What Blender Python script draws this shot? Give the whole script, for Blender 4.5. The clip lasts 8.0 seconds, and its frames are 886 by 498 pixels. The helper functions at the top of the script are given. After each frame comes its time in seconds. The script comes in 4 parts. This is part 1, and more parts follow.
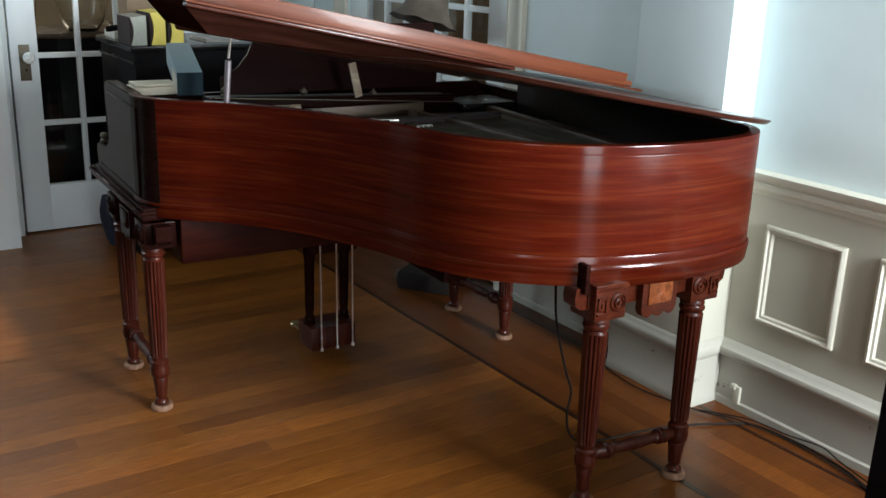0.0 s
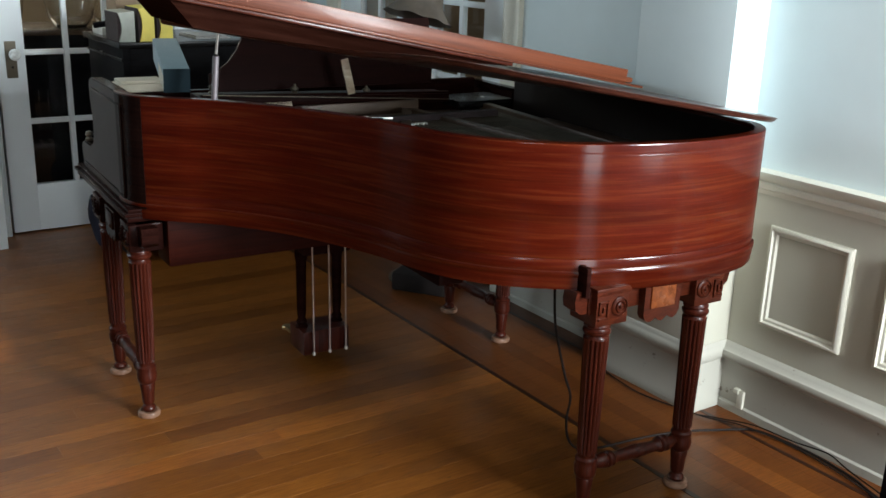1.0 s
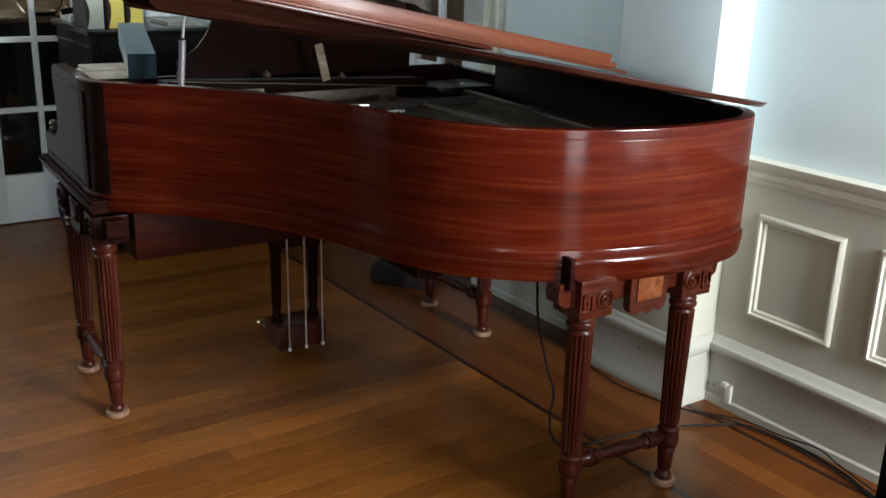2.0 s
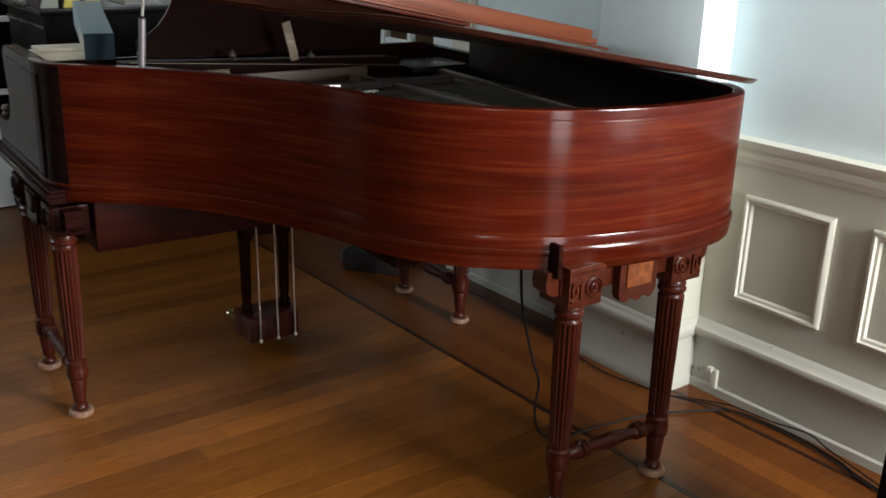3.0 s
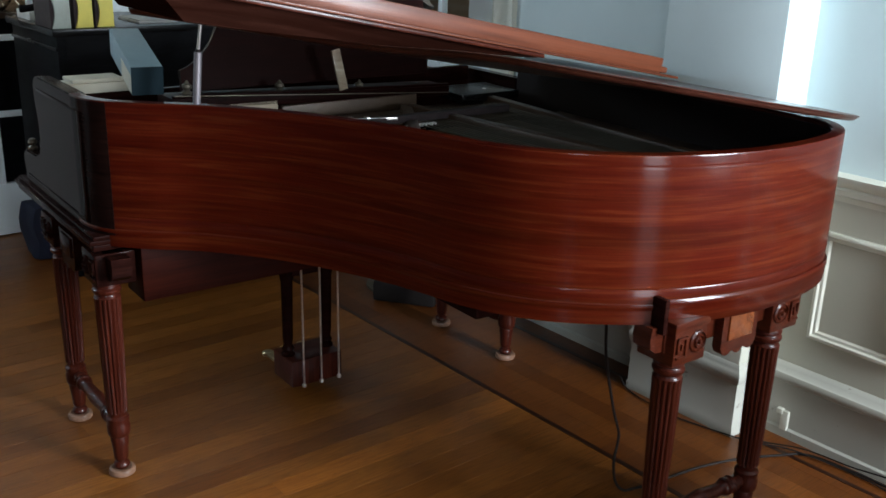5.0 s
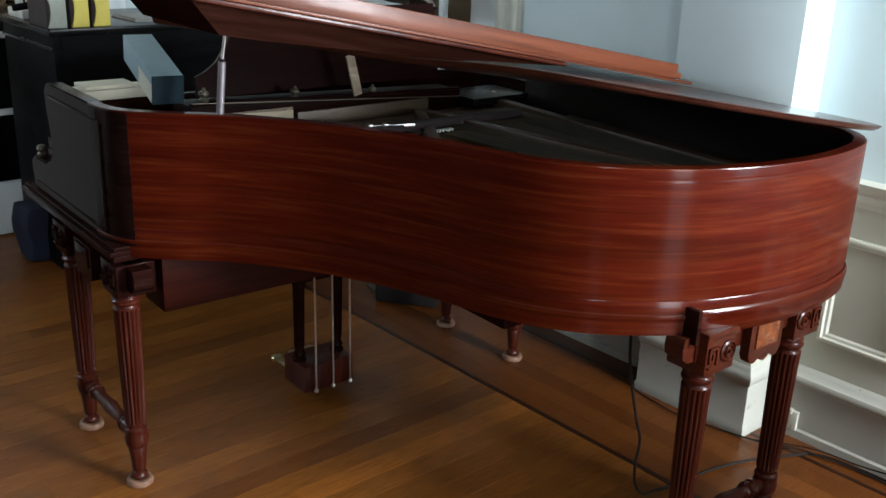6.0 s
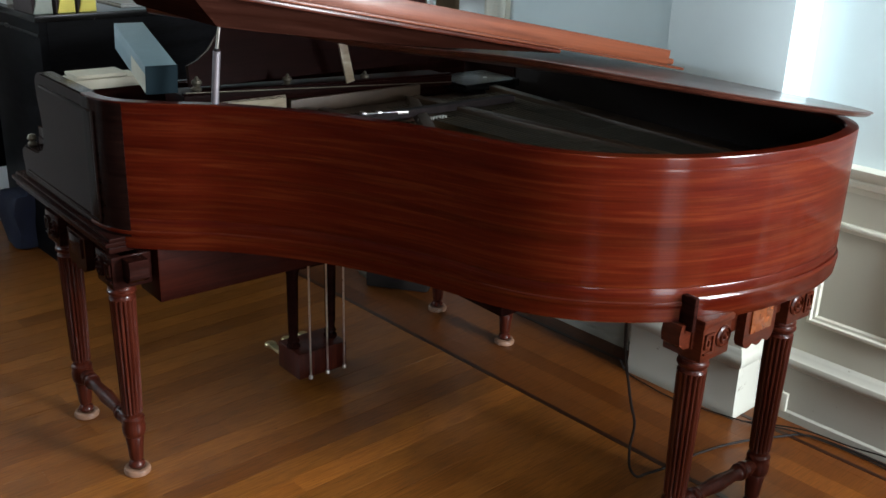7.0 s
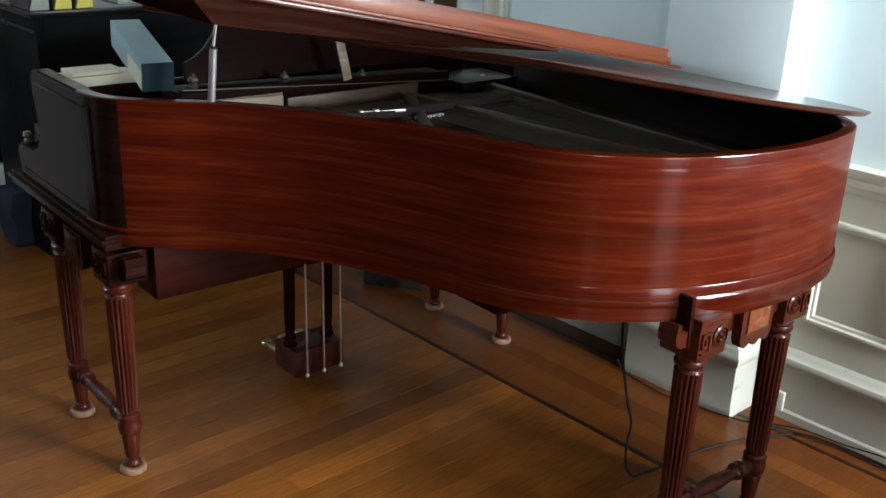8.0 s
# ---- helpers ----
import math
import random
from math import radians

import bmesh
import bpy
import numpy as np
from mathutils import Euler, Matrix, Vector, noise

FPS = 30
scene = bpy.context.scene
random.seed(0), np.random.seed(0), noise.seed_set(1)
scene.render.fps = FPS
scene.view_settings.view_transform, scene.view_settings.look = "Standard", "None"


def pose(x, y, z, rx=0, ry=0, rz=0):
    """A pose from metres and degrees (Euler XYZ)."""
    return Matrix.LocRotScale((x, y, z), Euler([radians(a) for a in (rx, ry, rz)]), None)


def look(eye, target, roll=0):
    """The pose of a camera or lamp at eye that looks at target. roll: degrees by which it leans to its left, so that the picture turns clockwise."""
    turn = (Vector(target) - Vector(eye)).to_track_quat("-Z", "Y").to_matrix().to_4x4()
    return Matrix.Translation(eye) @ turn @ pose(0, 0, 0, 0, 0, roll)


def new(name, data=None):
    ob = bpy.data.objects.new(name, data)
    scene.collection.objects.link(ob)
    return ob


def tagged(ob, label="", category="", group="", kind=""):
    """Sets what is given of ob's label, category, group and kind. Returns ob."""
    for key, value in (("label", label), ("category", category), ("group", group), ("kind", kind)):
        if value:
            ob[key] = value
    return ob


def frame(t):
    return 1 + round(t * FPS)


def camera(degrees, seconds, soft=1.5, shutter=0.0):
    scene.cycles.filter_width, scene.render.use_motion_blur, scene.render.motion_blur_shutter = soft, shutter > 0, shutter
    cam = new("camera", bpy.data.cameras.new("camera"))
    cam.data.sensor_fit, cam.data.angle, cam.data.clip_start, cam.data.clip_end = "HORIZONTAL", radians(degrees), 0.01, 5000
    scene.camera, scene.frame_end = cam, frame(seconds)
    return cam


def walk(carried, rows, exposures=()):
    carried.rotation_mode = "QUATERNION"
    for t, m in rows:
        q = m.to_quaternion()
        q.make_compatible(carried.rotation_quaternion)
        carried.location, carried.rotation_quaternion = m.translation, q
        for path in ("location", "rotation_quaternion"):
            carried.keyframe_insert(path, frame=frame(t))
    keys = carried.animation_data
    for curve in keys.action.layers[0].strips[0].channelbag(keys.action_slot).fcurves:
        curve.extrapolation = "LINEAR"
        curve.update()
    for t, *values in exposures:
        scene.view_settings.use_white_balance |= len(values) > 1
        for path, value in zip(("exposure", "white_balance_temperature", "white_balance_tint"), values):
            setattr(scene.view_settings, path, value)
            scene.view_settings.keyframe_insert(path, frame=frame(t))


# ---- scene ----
cam = camera(49.0, 8.0, 1.5, 0.5)
PATH = [
    (0, (-0.886, -2.931, 1.489), (0.188, -1.351, 0.898), 1.9),
    (0.5, (-0.861, -2.895, 1.487), (0.21, -1.313, 0.894), 1.8),
    (1, (-0.835, -2.857, 1.472), (0.246, -1.283, 0.878), 1.9),
    (1.5, (-0.801, -2.821, 1.455), (0.294, -1.259, 0.855), 2.0),
    (3, (-0.731, -2.667, 1.421), (0.428, -1.17, 0.775), 1.7),
    (3.5, (-0.772, -2.576, 1.439), (0.444, -1.139, 0.763), 2.1),
    (4, (-0.812, -2.486, 1.454), (0.457, -1.095, 0.778), 2.6),
    (4.5, (-0.798, -2.413, 1.455), (0.44, -0.986, 0.798), 2.2),
    (5, (-0.827, -2.346, 1.468), (0.384, -0.889, 0.826), 1.8),
    (6.5, (-0.952, -2.217, 1.534), (0.327, -0.841, 0.848), 2.2),
    (7, (-0.955, -2.215, 1.539), (0.323, -0.847, 0.834), 2.1),
    (7.5, (-0.952, -2.212, 1.537), (0.327, -0.849, 0.827), 2.2),
    (8, (-0.95, -2.211, 1.542), (0.33, -0.849, 0.831), 2.3),
]
EXPOSURES = [(0.0, -0.10, 6500, 10), (1.5, -0.12, 6500, 10), (3.0, -0.22, 6850, 14), (3.5, -0.20, 6950, 15), (4.5, -0.28, 6250, 12), (5.0, -0.24, 6100, 9), (6.5, 0.06, 6350, 10), (8.0, 0.18, 6350, 10)]
walk(cam, [(t, look(eye, target, roll)) for t, eye, target, roll in PATH], EXPOSURES)

# ---- light ----
world = bpy.data.worlds.new("sky")
scene.world = world
world.use_nodes = True
wn, wl = world.node_tree.nodes, world.node_tree.links
sky = wn.new("ShaderNodeTexSky")
sky.sky_type, sky.sun_disc = "NISHITA", False
sky.sun_elevation, sky.sun_rotation = radians(31), radians(-90)
wn["Background"].inputs["Strength"].default_value = 0.12
wl.new(sky.outputs["Color"], wn["Background"].inputs["Color"])


def area(name, m, wide, high, watts, colour):
    data = bpy.data.lights.new(name, "AREA")
    data.shape, data.size, data.size_y, data.energy, data.color = "RECTANGLE", wide, high, watts, colour
    ob = new(name, data)
    ob.matrix_basis = m
    return ob


sun_data = bpy.data.lights.new("sun", "SUN")
sun_data.energy, sun_data.angle, sun_data.color = 5.0, radians(0.5), (1.0, 0.93, 0.82)
sun = new("sun", sun_data)
sun.matrix_basis = look((-5, 0.75, 3.0), (0.0, 0.75, 0.0))

# daylight entering by the windows of the room
SOUTH, WEST, NORTH, EAST, HIGH = -4.8, -4.6, 2.27, 1.70, 2.8
area("south_tall_window_light", look((-0.05, SOUTH + 0.03, 1.20), (0.6, -1.0, 0.9)), 0.66, 2.2, 52, (0.88, 0.95, 1.0))
area("south_window_light", look((-2.70, SOUTH + 0.03, 1.85), (0.4, 1.5, 0.9)), 0.95, 1.3, 54, (0.88, 0.95, 1.0))
area("east_window_light", look((EAST - 0.03, -3.60, 1.50), (0.7, -1.2, 0.8)), 0.95, 1.4, 440, (0.90, 0.96, 1.0))
area("north_window_light", look((-1.75, NORTH - 0.03, 2.02), (1.7, -0.3, 1.3)), 0.85, 0.5, 36, (0.72, 0.88, 1.0))
# fill lamps for the rooms beyond, set in windows added for them
area("hall_fill_light", look((3.67, 1.25, 2.0), (1.7, 1.2, 0.8)), 0.7, 0.5, 4, (1.0, 0.92, 0.82))
area("dining_fill_light", look((0.2, 4.67, 2.0), (0.2, 3.0, 1.0)), 0.8, 0.5, 20, (1.0, 0.88, 0.70))


# ---- materials ----
def shader(name, rough=0.5, metal=0.0, coat=0.0, spec=0.5, coat_rough=0.11):
    m = bpy.data.materials.new(name)
    m.use_nodes = True
    b = m.node_tree.nodes["Principled BSDF"]
    b.inputs["Roughness"].default_value, b.inputs["Metallic"].default_value = rough, metal
    b.inputs["Coat Weight"].default_value, b.inputs["Coat Roughness"].default_value = coat, coat_rough
    b.inputs["Specular IOR Level"].default_value = spec
    return m, m.node_tree.nodes, m.node_tree.links, b


def coords(nodes, links, scale, turn=(0, 0, 0)):
    tc, mp = nodes.new("ShaderNodeTexCoord"), nodes.new("ShaderNodeMapping")
    mp.inputs["Scale"].default_value, mp.inputs["Rotation"].default_value = scale, turn
    links.new(tc.outputs["Object"], mp.inputs["Vector"])
    return mp.outputs["Vector"]


def noise_tex(nodes, links, vector, scale, detail=4.0, rough=0.55, distortion=0.0):
    n = nodes.new("ShaderNodeTexNoise")
    n.inputs["Scale"].default_value, n.inputs["Detail"].default_value = scale, detail
    n.inputs["Roughness"].default_value, n.inputs["Distortion"].default_value = rough, distortion
    links.new(vector, n.inputs["Vector"])
    return n.outputs["Fac"]


def ramp(nodes, links, fac, stops):
    r = nodes.new("ShaderNodeValToRGB")
    while len(r.color_ramp.elements) < len(stops):
        r.color_ramp.elements.new(0.5)
    for e, (at, c) in zip(r.color_ramp.elements, stops):
        e.position, e.color = at, (*c, 1)
    links.new(fac, r.inputs["Fac"])
    return r.outputs["Color"]


def mix(nodes, links, fac, a, b, how="MIX"):
    n = nodes.new("ShaderNodeMix")
    n.data_type, n.blend_type = "RGBA", how
    for v, sock in ((fac, n.inputs[0]), (a, n.inputs[6]), (b, n.inputs[7])):
        if isinstance(v, (int, float)):
            sock.default_value = v
        elif isinstance(v, tuple):
            sock.default_value = (*v, 1)
        else:
            links.new(v, sock)
    return n.outputs[2]


def bump(nodes, links, b, height, strength, distance=0.002):
    n = nodes.new("ShaderNodeBump")
    n.inputs["Strength"].default_value, n.inputs["Distance"].default_value = strength, distance
    links.new(height, n.inputs["Height"])
    links.new(n.outputs["Normal"], b.inputs["Normal"])


def spread(nodes, links, b, fac, low, high):
    n = nodes.new("ShaderNodeMapRange")
    n.inputs["To Min"].default_value, n.inputs["To Max"].default_value = low, high
    links.new(fac, n.inputs["Value"])
    links.new(n.outputs["Result"], b.inputs["Roughness"])


def wood(name, dark, mid, light, grain, rough=(0.2, 0.34), coat=0.35, relief=0.08, spec=0.3, streak=1.0, coat_rough=0.11):
    """Polished wood; grain: scale of the streaks along x, y and z."""
    m, n, l, b = shader(name, 0.3, 0, coat, spec, coat_rough)
    v = coords(n, l, grain)
    fine = noise_tex(n, l, v, 6.0, 8, 0.62, 0.5)
    broad = noise_tex(n, l, v, 1.1, 5, 0.55, 0.9)
    c = ramp(n, l, fine, [(0.25, dark), (0.5, mid), (0.78, light)])
    shade = ramp(n, l, broad, [(0.34, (0.56, 0.49, 0.46)), (0.52, (1.0, 1.0, 1.0)), (0.75, (1.22, 1.20, 1.14))])
    c = mix(n, l, streak, c, shade, "MULTIPLY")
    l.new(c, b.inputs["Base Color"])
    wear = noise_tex(n, l, coords(n, l, (1, 1, 1)), 5.0, 5)
    spread(n, l, b, wear, *rough)
    bump(n, l, b, fine, relief, 0.001)
    return m


def plain(name, colour, rough=0.5, metal=0.0, vary=0.12, scale=9.0, relief=0.05, coat=0.0, spec=0.5):
    """A painted, moulded or cast surface with faint mottling."""
    m, n, l, b = shader(name, rough, metal, coat, spec)
    v = coords(n, l, (1, 1, 1))
    a, f = noise_tex(n, l, v, scale, 5), noise_tex(n, l, v, scale * 14, 3)
    low, high = tuple(x * (1 - vary) for x in colour), tuple(min(1, x * (1 + vary)) for x in colour)
    l.new(ramp(n, l, a, [(0.3, low), (0.7, high)]), b.inputs["Base Color"])
    spread(n, l, b, f, max(0.03, rough - 0.08), min(1, rough + 0.08))
    bump(n, l, b, f, relief, 0.001)
    return m


def worn_paint(name, colour, chip, rough=0.45, worn=0.70):
    """Old gloss paint with a little grime and a few chips."""
    m, n, l, b = shader(name, rough)
    v = coords(n, l, (1, 1, 1))
    soft, fine, spots = noise_tex(n, l, v, 2.2, 4), noise_tex(n, l, v, 60, 3), noise_tex(n, l, v, 23, 6, 0.7)
    c = ramp(n, l, soft, [(0.3, tuple(x * 0.93 for x in colour)), (0.7, colour)])
    c = mix(n, l, ramp(n, l, spots, [(worn, (0, 0, 0)), (worn + 0.04, (0.8, 0.8, 0.8))]), c, chip)
    l.new(c, b.inputs["Base Color"])
    spread(n, l, b, soft, rough - 0.08, rough + 0.1)
    bump(n, l, b, fine, 0.10, 0.0015)
    return m


MAHOGANY = wood("mahogany_rim", (0.026, 0.0017, 0.0006), (0.042, 0.0042, 0.0013), (0.074, 0.0140, 0.0040), (0.5, 0.5, 14), (0.34, 0.44), 0.46, 0.03, 0.02, 0.68, 0.13)
# lip and flap: lighter mahogany copies with their lit sheen in the colour
MAHOGANY_LIP_LIT = wood("mahogany_lip_lit", (0.070, 0.018, 0.008), (0.095, 0.026, 0.011), (0.122, 0.036, 0.016), (0.7, 40, 40), (0.34, 0.46), 0.10, 0.03, 0.12)
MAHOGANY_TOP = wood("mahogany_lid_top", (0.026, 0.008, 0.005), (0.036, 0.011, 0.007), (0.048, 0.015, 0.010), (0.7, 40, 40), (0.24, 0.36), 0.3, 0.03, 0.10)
MAHOGANY_FLAP_LIT = wood("mahogany_flap_lit", (0.085, 0.024, 0.010), (0.110, 0.033, 0.014), (0.14, 0.045, 0.020), (0.7, 40, 40), (0.42, 0.55), 0.06, 0.03, 0.15)
MAHOGANY_LEG = wood("mahogany_leg", (0.022, 0.0044, 0.0025), (0.042, 0.0078, 0.0040), (0.066, 0.0136, 0.0064), (30, 30, 1.6), (0.26, 0.40), 0.14, 0.06, 0.12)
MAHOGANY_APRON = wood("mahogany_apron", (0.018, 0.0034, 0.0020), (0.042, 0.0080, 0.0034), (0.068, 0.0148, 0.0056), (8, 8, 30), (0.24, 0.38), 0.10, 0.08, 0.15)
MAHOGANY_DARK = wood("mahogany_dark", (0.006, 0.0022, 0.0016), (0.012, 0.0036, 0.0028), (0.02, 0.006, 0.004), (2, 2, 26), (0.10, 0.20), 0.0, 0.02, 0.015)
# beam wood with the shade below the case put into its colour
MAHOGANY_SHADED = wood("mahogany_shaded", (0.012, 0.0018, 0.0009), (0.018, 0.0027, 0.0012), (0.026, 0.0045, 0.0018), (1.2, 1.2, 30), (0.35, 0.5), 0.0, 0.04, 0.05)
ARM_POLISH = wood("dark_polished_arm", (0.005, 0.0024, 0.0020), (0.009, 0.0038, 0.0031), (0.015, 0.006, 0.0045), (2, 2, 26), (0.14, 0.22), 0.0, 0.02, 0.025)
BURL = wood("burl", (0.05, 0.012, 0.004), (0.12, 0.032, 0.0095), (0.19, 0.06, 0.018), (9, 9, 9))
EBONY = wood("ebonised_wood", (0.003, 0.003, 0.003), (0.005, 0.005, 0.006), (0.008, 0.008, 0.009), (3, 3, 20), (0.35, 0.55), 0.0, 0.08, 0.03)
BLACK_GLOSS = wood("black_lacquer", (0.004, 0.004, 0.004), (0.006, 0.006, 0.006), (0.009, 0.009, 0.009), (3, 3, 20), (0.2, 0.32), 0.0, 0.04, 0.15)
GAP_DARK = wood("dull_gap_brown", (0.010, 0.0034, 0.0022), (0.015, 0.005, 0.0033), (0.022, 0.0078, 0.005), (1.2, 1.2, 30), (0.7, 0.85), 0.0, 0.06, 0.0)
# veneer darkened for the shade the open lid throws on the desk
DESK_SHADED = wood("shaded_desk_veneer", (0.0055, 0.0012, 0.0009), (0.009, 0.0019, 0.0013), (0.013, 0.0030, 0.0020), (2, 2, 20), (0.4, 0.55), 0.0, 0.08, 0.03)
SIDEBOARD_TOP = wood("sideboard_top", (0.03, 0.018, 0.011), (0.055, 0.032, 0.020), (0.08, 0.05, 0.03), (1, 12, 12), (0.18, 0.3), 0.2, 0.05, 0.4)
BLACK = plain("black_inner_rim", (0.009, 0.006, 0.005), 0.5, 0, 0.12, 9, 0.05, 0, 0.12)
PLATE = plain("bronzed_iron", (0.060, 0.036, 0.020), 0.45, 0.2, 0.25, 6, 0.2)
STEEL = plain("steel", (0.55, 0.53, 0.5), 0.3, 1.0)
DULL_STEEL = plain("dull_steel", (0.17, 0.155, 0.165), 0.45, 0.6)
BRASS = plain("brass", (0.58, 0.46, 0.26), 0.3, 1.0)
OLD_BRASS = plain("tarnished_brass", (0.11, 0.095, 0.07), 0.5, 0.7)
PALE_WOOD = wood("pale_maple", (0.31, 0.24, 0.16), (0.40, 0.33, 0.23), (0.47, 0.40, 0.29), (3, 3, 14), (0.4, 0.55), 0.05)
CUP_WOOD = wood("pale_beech", (0.15, 0.078, 0.05), (0.21, 0.115, 0.072), (0.26, 0.155, 0.10), (9, 9, 9), (0.35, 0.5), 0.1)
SOUNDBOARD = wood("spruce_soundboard", (0.10, 0.055, 0.022), (0.15, 0.085, 0.035), (0.19, 0.11, 0.05), (40, 1, 1), (0.35, 0.5), 0.1)
WALL_BLUE = plain("pale_blue_wall_paint", (0.60, 0.70, 0.715), 0.7, 0, 0.05, 2.0, 0.15)
WAINSCOT = worn_paint("cream_wainscot_paint", (0.49, 0.485, 0.405), (0.29, 0.27, 0.21))
TRIM = worn_paint("white_trim_paint", (0.62, 0.61, 0.52), (0.28, 0.26, 0.20), 0.38)
BASE_PAINT = worn_paint("chipped_baseboard_paint", (0.42, 0.415, 0.36), (0.15, 0.125, 0.10), 0.4, 0.645)
DOOR_WHITE = worn_paint("white_door_paint", (0.78, 0.85, 0.87), (0.5, 0.5, 0.48), 0.4)
# ceiling colour lowered from white to weaken the bounced light
CEILING = plain("bounce_cut_buff", (0.28, 0.26, 0.23), 0.8)
RUBBER = plain("black_rubber", (0.010, 0.007, 0.006), 0.7, 0, 0.12, 9, 0.05, 0.0, 0.2)
BLUE_BOX = plain("blue_grey_card", (0.13, 0.20, 0.225), 0.5, 0, 0.08, 7)
DARK_TEAL = plain("dark_teal_card", (0.004, 0.010, 0.013), 0.75, 0, 0.1, 9, 0.05, 0.0, 0.1)
BLUE_CLOTH = plain("navy_cloth", (0.003, 0.006, 0.022), 0.85, 0, 0.3, 20, 0.4)
YELLOW = plain("yellow_card", (0.68, 0.58, 0.10), 0.55, 0, 0.1, 12)
TAN_CARD = plain("tan_card", (0.24, 0.17, 0.105), 0.7, 0, 0.12, 10)
PAPER = plain("paper", (0.62, 0.62, 0.58), 0.7, 0, 0.12, 30)
GREY_CLOTH = plain("grey_brown_shade_cloth", (0.075, 0.062, 0.048), 0.6, 0, 0.3, 14, 0.3)
FELT = plain("dark_felt", (0.02, 0.012, 0.012), 0.9, 0, 0.3, 40, 0.4)
CREAM_CARD = plain("cream_card", (0.42, 0.39, 0.30), 0.6, 0, 0.08, 12)
FILE_GREY = plain("grey_green_plastic", (0.30, 0.33, 0.28), 0.35, 0, 0.15, 20)
FOLDER_GREY = plain("grey_card", (0.30, 0.30, 0.29), 0.7, 0, 0.12, 20)
# for walls out of view: dark so that less light bounces
DARK_WALL = plain("bounce_cut_brown", (0.06, 0.045, 0.035), 0.7, 0, 0.1, 3)
BROWN_WALL = plain("tan_wall_paint", (0.42, 0.31, 0.2), 0.75, 0, 0.08, 3)


def glass_material(name, tint, rough=0.0):
    m, n, l, b = shader(name, rough, 0, 0)
    b.inputs["Base Color"].default_value = (*tint, 1)
    b.inputs["Transmission Weight"].default_value, b.inputs["IOR"].default_value = 1.0, 1.45
    return m


GLASS = glass_material("window_glass", (0.92, 0.96, 0.95))
CUT_GLASS = glass_material("cut_glass", (0.95, 0.95, 0.92), 0.05)
# opaque pale colour in place of the bright look of clear glass
KNOB_GLASS = plain("bright_knob_white", (0.72, 0.76, 0.74), 0.12, 0, 0.3, 60, 0.0)


def floor_wood(name, k, g=1.0):
    m, n, l, b = shader(name, 0.3, 0, 0.05, 0.28)
    info = n.new("ShaderNodeObjectInfo")
    island = n.new("ShaderNodeNewGeometry")
    both = n.new("ShaderNodeMath")
    both.operation = "ADD"
    l.new(info.outputs["Random"], both.inputs[0])
    l.new(island.outputs["Random Per Island"], both.inputs[1])
    part_of = n.new("ShaderNodeMath")
    part_of.operation = "FRACT"
    l.new(both.outputs[0], part_of.inputs[0])
    v = coords(n, l, (2.2, 34, 34))
    fine = noise_tex(n, l, v, 5, 8, 0.65, 0.3)
    stain = noise_tex(n, l, coords(n, l, (1, 1, 1)), 3.1, 6, 0.6)
    c = ramp(n, l, fine, [(0.32, (0.163 * k, 0.050 * k * g, 0.0078 * k * g)), (0.52, (0.263 * k, 0.089 * k * g, 0.0140 * k * g)), (0.72, (0.330 * k, 0.124 * k * g, 0.023 * k * g))])
    tone = ramp(n, l, part_of.outputs[0], [(0.0, (0.72, 0.66, 0.60)), (0.3, (0.93, 0.91, 0.89)), (0.75, (1.06, 1.06, 1.04)), (1.0, (1.30, 1.34, 1.32))])
    c = mix(n, l, 1.0, c, tone, "MULTIPLY")
    c = mix(n, l, ramp(n, l, stain, [(0.55, (0, 0, 0)), (0.75, (0.5, 0.5, 0.5))]), c, (0.10, 0.045, 0.017))
    blotch = noise_tex(n, l, coords(n, l, (0.7, 2.2, 1)), 6.0, 6, 0.65)
    c = mix(n, l, 1.0, c, ramp(n, l, blotch, [(0.3, (0.84, 0.80, 0.77)), (0.65, (1.08, 1.08, 1.08))]), "MULTIPLY")
    scratch = noise_tex(n, l, coords(n, l, (30, 110, 1), (0, 0, 0.5)), 1.0, 2, 0.5, 0.8)
    c = mix(n, l, ramp(n, l, scratch, [(0.70, (0, 0, 0)), (0.76, (0.7, 0.7, 0.7))]), c, (0.045, 0.016, 0.006))
    l.new(c, b.inputs["Base Color"])
    spread(n, l, b, noise_tex(n, l, coords(n, l, (1, 1, 1)), 7, 5), 0.26, 0.44)
    bump(n, l, b, fine, 0.14, 0.001)
    return m


OAK = floor_wood("honey_oak_strip", 0.58)
OAK_PALE = floor_wood("pale_oak_strip", 0.92)
# border oak dimmed and reddened in colour to offset the strong east light
OAK_BORDER_DIM = floor_wood("dimmed_oak_border", 0.36, 0.88)
WALNUT = wood("walnut_inlay", (0.010, 0.0030, 0.0018), (0.017, 0.0048, 0.0026), (0.024, 0.007, 0.004), (20, 2, 20), (0.25, 0.4), 0.1)


# ---- mesh helpers ----
def part(name, bm, material, parent, label="", smooth=True, m=None):
    bmesh.ops.recalc_face_normals(bm, faces=bm.faces)
    me = bpy.data.meshes.new(name)
    bm.to_mesh(me)
    bm.free()
    me.materials.append(material)
    if smooth:
        me.polygons.foreach_set("use_smooth", [True] * len(me.polygons))
        me.set_sharp_from_angle(angle=radians(38))
    ob = new(name, me)
    ob.parent = parent
    if m is not None:
        ob.matrix_basis = m
    return tagged(ob, label)


def thing(name, label, category, m=None, group="", kind=""):
    ob = new(name)
    ob.empty_display_size = 0.1
    if m is not None:
        ob.matrix_basis = m
    return tagged(ob, label, category, group, kind)


